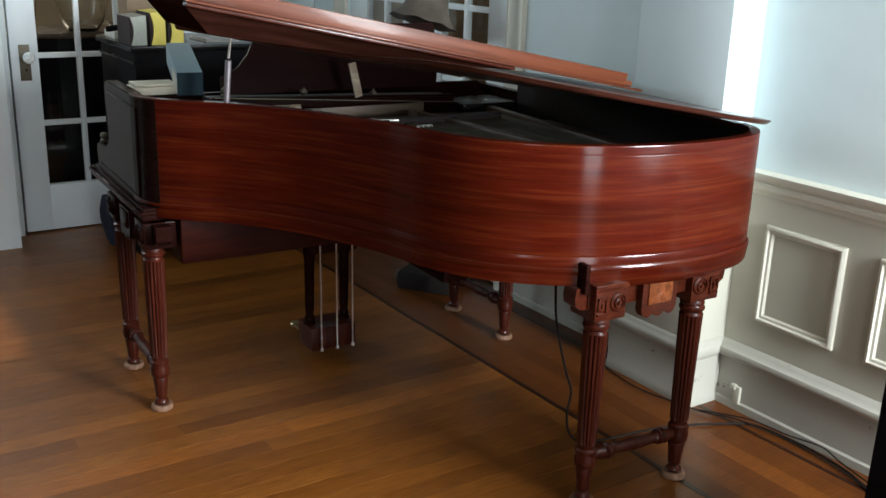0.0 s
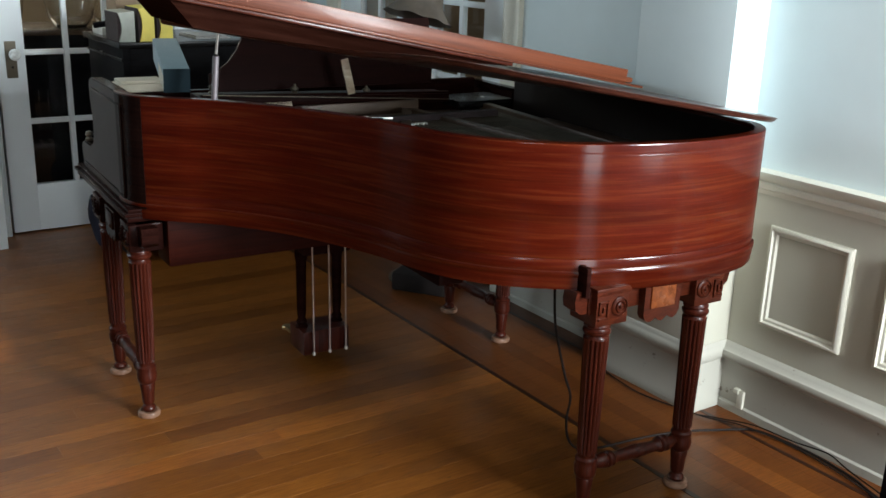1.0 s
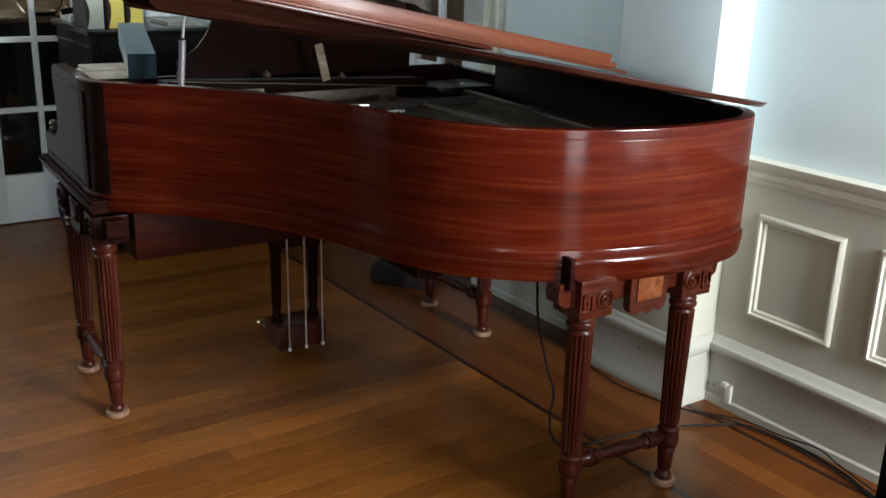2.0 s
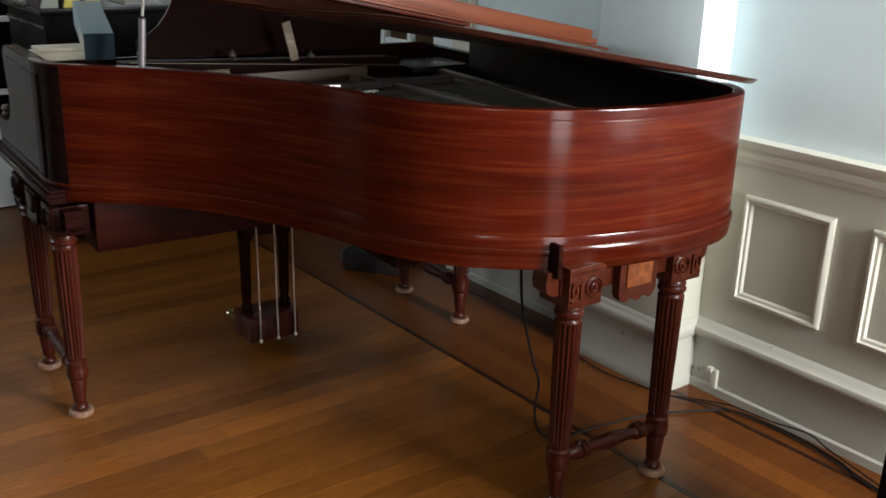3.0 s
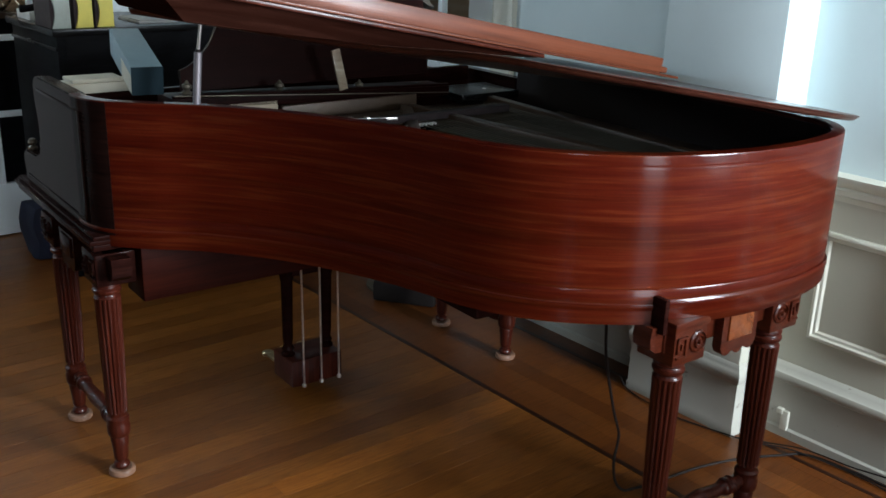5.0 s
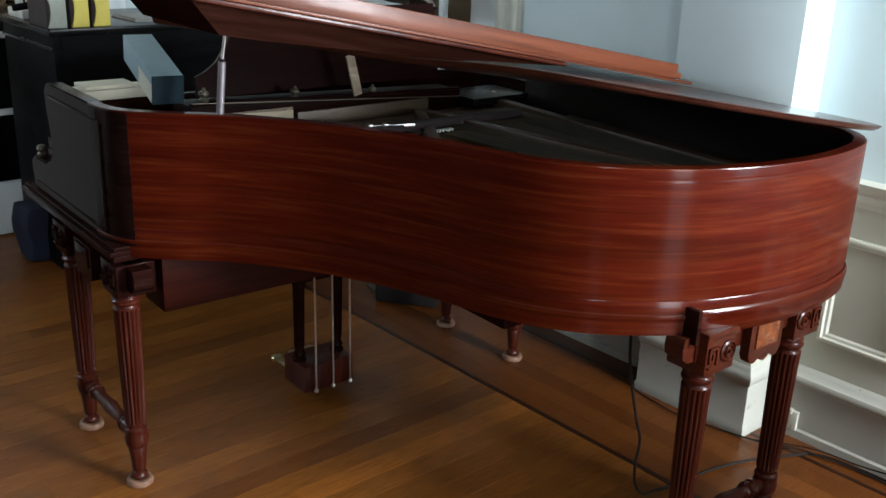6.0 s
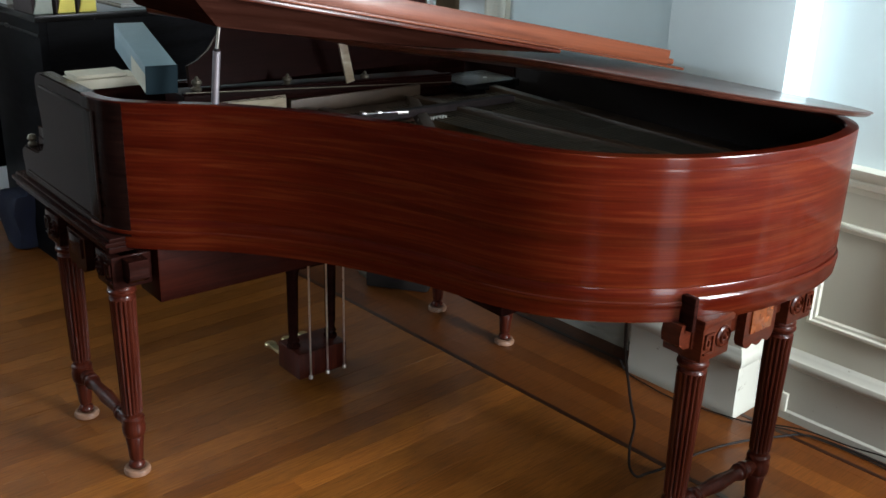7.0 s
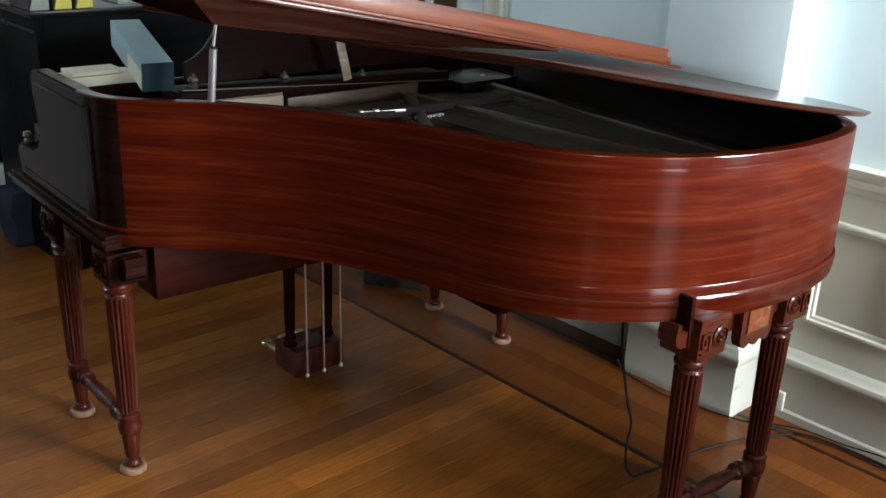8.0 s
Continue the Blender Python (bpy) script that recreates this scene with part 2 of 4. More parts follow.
def box(bm, x0, x1, y0, y1, z0, z1, bevel=0.0, m=None):
    made = bmesh.ops.create_cube(bm, size=1.0)["verts"]
    for v in made:
        v.co = Vector((x0 + (v.co.x + 0.5) * (x1 - x0), y0 + (v.co.y + 0.5) * (y1 - y0), z0 + (v.co.z + 0.5) * (z1 - z0)))
    if bevel:
        edges = list({e for v in made for e in v.link_edges})
        made = bmesh.ops.bevel(bm, geom=edges, offset=bevel, segments=2, affect="EDGES", profile=0.6)["verts"]
    if m is not None:
        bmesh.ops.transform(bm, matrix=m, verts=list({v for v in made}))
    return made


def boxes(*rows, bevel=0.002):
    bm = bmesh.new()
    for r in rows:
        box(bm, *r, bevel=bevel)
    return bm


def lathe(bm, profile, segs=24, m=None, flutes=0, span=(0, 0), depth=0.0):
    """A turned piece about z from (radius, height) pairs; flutes are cut between two heights."""
    rings = []
    for r, z in profile:
        ring = []
        for i in range(segs):
            a = 2 * math.pi * i / segs
            cut = depth * (0.5 + 0.5 * math.cos(flutes * a)) ** 2 if flutes and span[0] <= z <= span[1] else 0
            ring.append(bm.verts.new(((r - cut) * math.cos(a), (r - cut) * math.sin(a), z)))
        rings.append(ring)
    for a, b in zip(rings, rings[1:]):
        for i in range(segs):
            bm.faces.new((a[i], a[(i + 1) % segs], b[(i + 1) % segs], b[i]))
    bm.faces.new(rings[0][::-1])
    bm.faces.new(rings[-1])
    if m is not None:
        bmesh.ops.transform(bm, matrix=m, verts=[v for ring in rings for v in ring])


def rod(bm, a, b, r, segs=10):
    a, b = Vector(a), Vector(b)
    m = Matrix.Translation(a) @ (b - a).to_track_quat("Z", "Y").to_matrix().to_4x4()
    lathe(bm, [(r, 0), (r, (b - a).length)], segs, m)


def tube(name, points, r, material, parent=None, label="", category=""):
    """A bent round bar or cable along a smooth line."""
    pts = [Vector(p) for p in points]
    line = []
    for i in range(len(pts) - 1):
        p0, p1, p2, p3 = pts[max(0, i - 1)], pts[i], pts[i + 1], pts[min(len(pts) - 1, i + 2)]
        for k in range(8):
            t = k / 8
            line.append(0.5 * (2 * p1 + (p2 - p0) * t + (2 * p0 - 5 * p1 + 4 * p2 - p3) * t * t + (3 * p1 - p0 - 3 * p2 + p3) * t ** 3))
    line.append(pts[-1])
    bm, rings = bmesh.new(), []
    for i, p in enumerate(line):
        d = (line[min(i + 1, len(line) - 1)] - line[max(0, i - 1)]).normalized()
        side = d.cross(Vector((0.13, 0.21, 1.0))).normalized()
        up = side.cross(d).normalized()
        rings.append([bm.verts.new(p + r * (math.cos(a) * side + math.sin(a) * up)) for a in (2 * math.pi * k / 8 for k in range(8))])
    for a, b in zip(rings, rings[1:]):
        for k in range(8):
            bm.faces.new((a[k], a[(k + 1) % 8], b[(k + 1) % 8], b[k]))
    bm.faces.new(rings[0][::-1]), bm.faces.new(rings[-1])
    ob = part(name, bm, material, parent, label)
    return tagged(ob, "", category) if category else ob


def smooth_line(points, steps=10):
    pts = [Vector((*p, 0)) for p in points]
    out = []
    for i in range(len(pts) - 1):
        p0, p1, p2, p3 = pts[max(0, i - 1)], pts[i], pts[i + 1], pts[min(len(pts) - 1, i + 2)]
        for k in range(steps):
            t = k / steps
            q = 0.5 * (2 * p1 + (p2 - p0) * t + (2 * p0 - 5 * p1 + 4 * p2 - p3) * t * t + (3 * p1 - p0 - 3 * p2 + p3) * t ** 3)
            out.append((q.x, q.y))
    out.append(points[-1])
    return out


def normals_of(line):
    """Outward normals of a line that runs with the outside on its right."""
    out = []
    for i in range(len(line)):
        a, b = line[max(0, i - 1)], line[min(len(line) - 1, i + 1)]
        d = Vector((b[0] - a[0], b[1] - a[1])).normalized()
        out.append((d.y, -d.x))
    return out


def sweep(bm, line, profile, sign=1.0, closed=True):
    """Runs a profile of (offset outward, height) along a line in plan, with both ends capped."""
    ns, rings = normals_of(line), []
    for (x, y), (nx, ny) in zip(line, ns):
        rings.append([bm.verts.new((x + sign * nx * o, y + sign * ny * o, z)) for o, z in profile])
    k = len(profile)
    for a, b in zip(rings, rings[1:]):
        for i in range(k if closed else k - 1):
            bm.faces.new((a[i], b[i], b[(i + 1) % k], a[(i + 1) % k]))
    if closed:
        bm.faces.new(rings[0]), bm.faces.new(rings[-1][::-1])


def extrude_shape(bm, outline, lift, m=None):
    """A flat outline of (u, v) made thick by lift along its third axis."""
    low = [bm.verts.new((u, v, 0)) for u, v in outline]
    top = [bm.verts.new((u, v, lift)) for u, v in outline]
    k = len(outline)
    bm.faces.new(low[::-1]), bm.faces.new(top)
    for i in range(k):
        bm.faces.new((low[i], low[(i + 1) % k], top[(i + 1) % k], top[i]))
    if m is not None:
        bmesh.ops.transform(bm, matrix=m, verts=low + top)


# ---- room ----
def wall_with_holes(name, label, axis, at, thick, low, high, top, holes, material):
    """A wall along x or y with its thickness away from the room; holes: (from, to, sill, head)."""
    bm = bmesh.new()
    cuts = sorted(holes)
    spans, here = [], low
    for a, b, s, h in cuts:
        spans.append((here, a, 0, top))
        if s > 0:
            spans.append((a, b, 0, s))
        if h < top:
            spans.append((a, b, h, top))
        here = b
    spans.append((here, high, 0, top))
    for a, b, s, h in spans:
        if axis == "x":
            box(bm, a, b, min(at, at + thick), max(at, at + thick), s, h)
        else:
            box(bm, min(at, at + thick), max(at, at + thick), a, b, s, h)
    ob = part(name, bm, material, None, label, smooth=False)
    return tagged(ob, "", "wall", "", "structure")


DOOR_E = (0.43, 1.87, 0.0, 2.12)
DOOR_N = (0.03, 0.92, 0.0, 2.06)
wall_east = wall_with_holes("wall_east", "pale blue plaster wall above cream panelled wainscot", "y", EAST, 0.14, SOUTH, NORTH, HIGH, [(-4.15, -3.05, 0.75, 2.30), DOOR_E], WALL_BLUE)
wall_north = wall_with_holes("wall_north", "pale blue plaster wall with a glazed door", "x", NORTH, 0.14, WEST, EAST + 0.14, HIGH, [(-2.25, -1.25, 0.1, 2.3), DOOR_N], WALL_BLUE)
wall_south = wall_with_holes("wall_south", "unseen wall darkened to cut bounce, with a tall window and a smaller one", "x", SOUTH, -0.14, WEST, EAST + 0.14, HIGH, [(-3.25, -2.15, 1.10, 2.60), (-0.55, 0.45, 0.02, 2.40)], DARK_WALL)
wall_west = wall_with_holes("wall_west", "unseen wall darkened to cut bounce, with a small high window", "y", WEST, -0.14, SOUTH, NORTH, HIGH, [(0.60, 1.95, 2.40, 2.70)], DARK_WALL)
# unseen partition, added to keep south window light off the lower east wall
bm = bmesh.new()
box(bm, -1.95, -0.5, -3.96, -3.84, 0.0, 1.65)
tagged(part("shade_partition", bm, DARK_WALL, None, "unseen low partition added to block window light", False), "", "wall", "", "structure")
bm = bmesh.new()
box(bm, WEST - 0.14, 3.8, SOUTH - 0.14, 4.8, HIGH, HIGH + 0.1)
tagged(part("ceiling", bm, CEILING, None, "unseen flat ceiling, toned down to cut bounced light", False), "", "ceiling", "", "structure")
bm = bmesh.new()
box(bm, WEST - 0.14, 3.8, SOUTH - 0.14, 4.8, -0.12, -0.018)
floor = tagged(part("floor", bm, WALNUT, None, "honey-coloured oak strip floor with dark inlaid lines", False), "", "floor", "", "structure")

# rooms beyond the two glazed doors
wall_with_holes("wall_hall", "dim tan wall of the hall with an added high window", "y", 3.7, 0.1, -0.7, 3.3, HIGH, [(0.85, 1.65, 1.72, 2.28)], BROWN_WALL)
wall_with_holes("wall_dining", "warm tan wall of the dining room with an added high window", "x", 4.7, 0.1, -1.7, 2.0, HIGH, [(-0.25, 0.65, 1.72, 2.28)], BROWN_WALL)
bm = bmesh.new()
box(bm, EAST + 0.14, 3.7, -0.7, -0.6, 0, HIGH), box(bm, EAST + 0.14, 3.7, 3.2, 3.3, 0, HIGH)
tagged(part("wall_hall_sides", bm, BROWN_WALL, None, "dim tan side walls of the hall", False), "", "wall", "", "structure")
bm = bmesh.new()
box(bm, -1.7, -1.6, NORTH + 0.14, 4.7, 0, HIGH), box(bm, 1.9, 2.0, 3.3, 4.7, 0, HIGH)
tagged(part("wall_dining_sides", bm, BROWN_WALL, None, "warm tan side walls of the dining room", False), "", "wall", "", "structure")


# the line of the wainscot runs north along the wall and round the pilaster
PIL = (-0.885, -0.49, 1.550)
DADO = [(EAST, SOUTH), (EAST, PIL[0]), (PIL[2], PIL[0]), (PIL[2], PIL[1]), (EAST, PIL[1]), (EAST, 0.31)]
CAP = [(0, 0.758), (-0.008, 0.758), (-0.010, 0.774), (-0.022, 0.779), (-0.024, 0.794), (-0.018, 0.800), (-0.030, 0.810), (-0.040, 0.822), (-0.042, 0.834), (0, 0.838)]
BASE = [(0, 0.0), (-0.026, 0.0), (-0.026, 0.026), (-0.018, 0.032), (-0.016, 0.172), (-0.024, 0.176), (-0.034, 0.184), (-0.038, 0.197), (-0.034, 0.209), (-0.022, 0.215), (-0.018, 0.223), (-0.006, 0.234), (0, 0.236)]


def mitred(name, label, line, profile, material, category):
    """A moulding that follows a line with mitred corners; the room lies on the line's left."""
    bm, rings = bmesh.new(), []
    for i, p in enumerate(line):
        p = Vector(p)
        dirs = []
        if i > 0:
            dirs.append((p - Vector(line[i - 1])).normalized())
        if i < len(line) - 1:
            dirs.append((Vector(line[i + 1]) - p).normalized())
        ns = [Vector((-d.y, d.x)) for d in dirs]
        n = ns[0] if len(ns) == 1 else (ns[0] + ns[1]) / (1 + ns[0].dot(ns[1]))
        rings.append([bm.verts.new((p.x - n.x * o, p.y - n.y * o, z)) for o, z in profile])
    k = len(profile)
    for a, b in zip(rings, rings[1:]):
        for i in range(k):
            bm.faces.new((a[i], b[i], b[(i + 1) % k], a[(i + 1) % k]))
    bm.faces.new(rings[0]), bm.faces.new(rings[-1][::-1])
    return tagged(part(name, bm, material, None, label), "", category, "", "structure")


# panelled lower wall, a skin in front of the plaster
bm = bmesh.new()
for a, b in ((SOUTH, PIL[0]), (PIL[1], 0.31)):
    box(bm, EAST - 0.004, EAST + 0.01, a, b, 0.0, 0.76)
tagged(part("wainscot_east", bm, WAINSCOT, None, "cream painted flat wainscot on the lower wall", False), "", "wainscot", "", "structure")
mitred("chair_rail", "moulded cream painted chair rail", DADO, CAP, TRIM, "chair rail")
for line, k in ((DADO[:2], 1.0), (DADO[1:5], 0.4), (DADO[4:], 1.0)):
    label = "tall moulded cream baseboard with chipped paint" if k == 1.0 else "flat cream baseboard with a thin bead round the pilaster"
    mitred("baseboard_east", label, line, [(o * k, z) for o, z in BASE], BASE_PAINT, "baseboard")

bm = bmesh.new()
box(bm, PIL[2], EAST + 0.05, PIL[0], PIL[1], 0.76, HIGH, 0.003)
tagged(part("pilaster", bm, WALL_BLUE, None, "square pale blue wall pilaster, brightly lit on one side"), "", "pilaster", "", "structure")
bm = bmesh.new()
box(bm, PIL[2] + 0.001, EAST + 0.05, PIL[0] + 0.001, PIL[1] - 0.001, 0.0, 0.76, 0.003)
tagged(part("pilaster_base", bm, WAINSCOT, None, "cream painted lower part of the wall pilaster"), "", "pilaster", "", "structure")


def panel_frame(y0, y1, z0, z1):
    """A raised picture-frame moulding on the wainscot."""
    bm = bmesh.new()
    prof = [(0.0, 0.0), (0.0, 0.010), (0.006, 0.016), (0.012, 0.017), (0.016, 0.010), (0.024, 0.009), (0.028, 0.0)]
    corners = [(y0, z0), (y1, z0), (y1, z1), (y0, z1)]
    mid = Vector(((y0 + y1) / 2, (z0 + z1) / 2))
    rings = []
    for y, z in corners:
        sy, sz = (1 if mid.x > y else -1), (1 if mid.y > z else -1)
        rings.append([bm.verts.new((EAST - 0.004 - h, y + sy * o, z + sz * o)) for o, h in prof])
    for i in range(4):
        a, b = rings[i], rings[(i + 1) % 4]
        for k in range(len(prof) - 1):
            bm.faces.new((a[k], a[k + 1], b[k + 1], b[k]))
    ob = part("panel_moulding", bm, TRIM, None, "rectangular cream panel moulding on the wainscot")
    return tagged(ob, "", "panel moulding", "wainscot panels", "structure")


for k in range(9):
    y1 = -1.006 - k * 0.406
    panel_frame(y1 - 0.294, y1, 0.336, 0.667)
panel_frame(-0.38, 0.20, 0.336, 0.667)


def casing(name, label, axis, at, a, b, head, face, material):
    """A moulded door casing of two legs and a head; face: the side to which it stands out."""
    prof = [(0.0, 0.0), (0.0, 0.016), (0.018, 0.022), (0.03, 0.016), (0.08, 0.018), (0.09, 0.026), (0.108, 0.03), (0.118, 0.026), (0.118, 0.0)]
    bm, rings = bmesh.new(), []
    for u, z, su, sz in ((a, 0.0, -1, 0), (a, head, -1, 1), (b, head, 1, 1), (b, 0.0, 1, 0)):
        ring = []
        for o, h in prof:
            uu, zz = u + su * o, z + sz * o
            ring.append(bm.verts.new((at + face * h, uu, zz) if axis == "y" else (uu, at + face * h, zz)))
        rings.append(ring)
    for p, q in zip(rings, rings[1:]):
        for k in range(len(prof) - 1):
            bm.faces.new((p[k], p[k + 1], q[k + 1], q[k]))
    return tagged(part(name, bm, material, None, label), "", "door casing", "", "structure")


casing("trim_east_door", "white moulded casing round the double glazed doors", "y", EAST, DOOR_E[0], DOOR_E[1], DOOR_E[3], -1, TRIM)
casing("trim_north_door", "white moulded casing round the glazed door", "x", NORTH, DOOR_N[0], DOOR_N[1], DOOR_N[3], -1, DOOR_WHITE)


def glazed_door(name, label, m, width, height, cols, rows_z, stile, bottom, thick=0.04):
    """A door leaf in its own plane: u across, thickness along y; rows_z: heights of the muntins."""
    d = thing(name, label, "door", m, "", "structure")
    top = height - 0.11
    part("stile", boxes((0, stile, 0, thick, 0, height)), DOOR_WHITE, d)
    part("stile", boxes((width - stile, width, 0, thick, 0, height)), DOOR_WHITE, d)
    part("bottom_rail", boxes((stile, width - stile, 0.001, thick - 0.001, 0, bottom)), DOOR_WHITE, d)
    part("top_rail", boxes((stile, width - stile, 0.001, thick - 0.001, top, height)), DOOR_WHITE, d)
    inner = width - 2 * stile
    for k in range(1, cols):
        u = stile + inner * k / cols
        part("muntin", boxes((u - 0.013, u + 0.013, 0.004, thick - 0.004, bottom, top), bevel=0.004), DOOR_WHITE, d)
    us = [stile + inner * k / cols for k in range(cols + 1)]
    zs = [bottom, *rows_z, top]
    for z in rows_z:
        for k in range(cols):
            part("muntin", boxes((us[k] + (0.013 if k else 0), us[k + 1] - (0.013 if k < cols - 1 else 0), 0.005, thick - 0.005, z - 0.013, z + 0.013), bevel=0.004), DOOR_WHITE, d)
    for i in range(len(zs) - 1):
        for k in range(cols):
            bm = bmesh.new()
            box(bm, us[k], us[k + 1], thick / 2 - 0.002, thick / 2 + 0.002, zs[i], zs[i + 1])
            pane = part("pane", bm, GLASS, d, "", False)
            pane.visible_shadow = False
    return d


door_north = glazed_door("door_north", "white painted glazed door with a glass knob, standing closed", pose(0.045, 2.285, 0.008), 0.86, 2.03, 3, [0.562, 0.903, 1.243, 1.585], 0.13, 0.24)
lock = part("lock_plate", boxes((0.038, 0.090, -0.006, 0.0, 0.782, 0.960), bevel=0.003), OLD_BRASS, door_north, "tarnished brass lock plate")
bm = bmesh.new()
lathe(bm, [(0.008, 0), (0.008, 0.025), (0.018, 0.028), (0.028, 0.04), (0.029, 0.052), (0.022, 0.064), (0.008, 0.068)], 12, pose(0.074, -0.006, 0.900, 90))
part("knob", bm, KNOB_GLASS, door_north, "faceted clear glass knob", False)
bm = bmesh.new()
lathe(bm, [(0.006, 0), (0.006, 0.003)], 12, pose(0.067, -0.006, 0.835, 90))
part("keyhole", bm, BLACK, lock)
EW = (DOOR_E[1] - DOOR_E[0]) / 2 - 0.004
for k in range(2):
    glazed_door("door_east", "white double glazed door with small dark panes", pose(EAST + 0.06, DOOR_E[0] + 0.002 + k * (EW + 0.004), 0.008, 0, 0, 90), EW, 2.09, 2, [0.55, 0.89, 1.225, 1.57], 0.175, 0.22)

# the folded leaf or boxed corner next to the glazed door
bm = bmesh.new()
box(bm, -0.65, -0.030, 2.045, 2.095, 0.0, 2.06, 0.004)
corner = tagged(part("door_leaf", bm, DOOR_WHITE, None, "plain white painted door leaf folded open, scuffed at its foot"), "", "door", "", "structure")


# ---- the grand piano ----
# the piano stands slightly turned against the walls
TURN = -2.82
PIANO = pose(0, 0, 0, 0, 0, TURN)
RIM_TOP, RIM_LOW = 1.032, 0.664
piano = thing("grand_piano", "polished red mahogany grand piano on six fluted legs, lid half open", "piano", PIANO)

# plan of the case from the treble arm round the bent side and tail to the spine
CASE = [(-0.022, 0.10), (-0.0215, 0.075), (-0.017, 0.038), (-0.004, -0.006), (0.026, -0.050), (0.095, -0.114), (0.20, -0.20), (0.345, -0.385), (0.46, -0.625), (0.525, -0.835), (0.60, -0.965),
        (0.70, -1.06), (0.815, -1.13), (0.95, -1.175), (1.09, -1.195), (1.235, -1.190), (1.368, -1.155), (1.452, -1.068), (1.478, -0.93), (1.480, -0.60), (1.480, 0.10)]
CASE = smooth_line(CASE, 8)
THICK = 0.032
RIM_PROFILE = [(0.0, RIM_LOW), (0.0, 0.694), (0.0, 0.697), (0.0022, 0.700), (0.0030, 0.705), (0.0022, 0.710), (0.0, 0.712), (0.0, 0.715), (0.0, 0.740), (-0.0012, 0.7425), (0.0, 0.745), (0.0, 0.748),
               (0.0, 1.002), (0.0, 1.005), (-0.0004, 1.0075), (0.0, 1.010), (0.0, 1.012), (0.0, 1.028), (0.0, 1.0295), (-0.0006, 1.0312), (-0.0022, RIM_TOP), (-0.004, RIM_TOP), (-THICK + 0.004, RIM_TOP), (-THICK, 1.028)]
bm = bmesh.new()
sweep(bm, CASE, [*RIM_PROFILE, (-THICK, RIM_LOW)])
for v in bm.verts:
    if v.co.x > 1.37 and v.co.y > -1.0 and v.co.z > 1.02:
        v.co.z -= 0.0015
part("rim", bm, MAHOGANY, piano, "bent mahogany rim with horizontal ribbon grain")
# dark skin on the rounded rim corner, putting its unlit look into colour
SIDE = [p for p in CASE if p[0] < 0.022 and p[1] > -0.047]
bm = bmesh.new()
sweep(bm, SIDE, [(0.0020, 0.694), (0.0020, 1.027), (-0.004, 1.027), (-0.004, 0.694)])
part("corner_shade", bm, ARM_POLISH, piano, "dark skin that paints shade on the rim's corner")
TAIL = [p for p in CASE if p[1] < -1.10 and p[0] > 0.80 and p[0] < 1.42]
bm = bmesh.new()
sweep(bm, TAIL, [(0.0025, 0.720), (0.006, 0.715), (0.0065, 0.706), (0.0050, 0.698), (0.0045, 0.688), (0.003, 0.678), (0.002, 0.668), (-0.004, 0.659), (-0.028, 0.659)])
part("tail_moulding", bm, MAHOGANY, piano, "curved moulding above the tail apron")
bm = bmesh.new()
sweep(bm, CASE, [(-THICK - 0.0005, 0.74), (-THICK - 0.0005, 1.020), (-THICK - 0.004, 1.020), (-THICK - 0.004, 0.74)])
part("inner_rim", bm, BLACK, piano, "black inner face of the rim")

# sound board and iron plate inside
INSIDE = pose(0, 0, 0.018)
NS = normals_of(CASE)
INNER = [(x - nx * (THICK + 0.006), y - ny * (THICK + 0.006)) for (x, y), (nx, ny) in zip(CASE, NS)]
bm = bmesh.new()
extrude_shape(bm, INNER, 0.012, pose(0, 0, 0.80))
part("soundboard", bm, SOUNDBOARD, piano, "dark varnished soundboard", True, INSIDE)
bm = bmesh.new()
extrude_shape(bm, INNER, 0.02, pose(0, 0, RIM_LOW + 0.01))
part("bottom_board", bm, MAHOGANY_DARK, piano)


def plate_strut(a, b, wide, high):
    a, b = Vector(a), Vector(b)
    d = (b - a)
    m = Matrix.Translation(a) @ Matrix.Rotation(math.atan2(d.y, d.x), 4, "Z") @ Matrix.Rotation(-math.atan2(d.z, Vector((d.x, d.y)).length), 4, "Y")
    bm = bmesh.new()
    box(bm, 0, d.length, -wide / 2, wide / 2, -high, 0, 0.006, m)
    part("plate_strut", bm, PLATE, plate)


bm = bmesh.new()
ns2 = [(x - nx * (THICK + 0.012), y - ny * (THICK + 0.012)) for (x, y), (nx, ny) in zip(CASE, NS) if y < -0.10]
inner_web = [(x + (0.74 - x) * 0.17, y + (-0.45 - y) * 0.15) for x, y in ns2]
lo = [bm.verts.new((x, y, 0.880)) for x, y in ns2]
hi = [bm.verts.new((x, y, 0.892)) for x, y in inner_web]
sk = [bm.verts.new((x, y, 0.858)) for x, y in inner_web]
for i in range(len(lo) - 1):
    bm.faces.new((lo[i], lo[i + 1], hi[i + 1], hi[i]))
    bm.faces.new((hi[i], hi[i + 1], sk[i + 1], sk[i]))
box(bm, 0.12, 1.36, -0.075, 0.10, 0.868, 0.892, 0.004)
plate = part("iron_plate", bm, PLATE, piano, "bronze-painted cast iron plate", True, INSIDE)
for a, b in (((0.42, 0.02, 0.915), (0.56, -0.62, 0.90)), ((0.62, 0.02, 0.92), (0.78, -1.0, 0.90)), ((0.95, 0.02, 0.92), (1.16, -1.02, 0.90)), ((0.945, 0.03, 0.918), (0.70, -0.40, 0.905)), ((1.27, 0.04, 0.92), (1.29, -0.92, 0.90))):
    plate_strut(a, b, 0.034, 0.03)
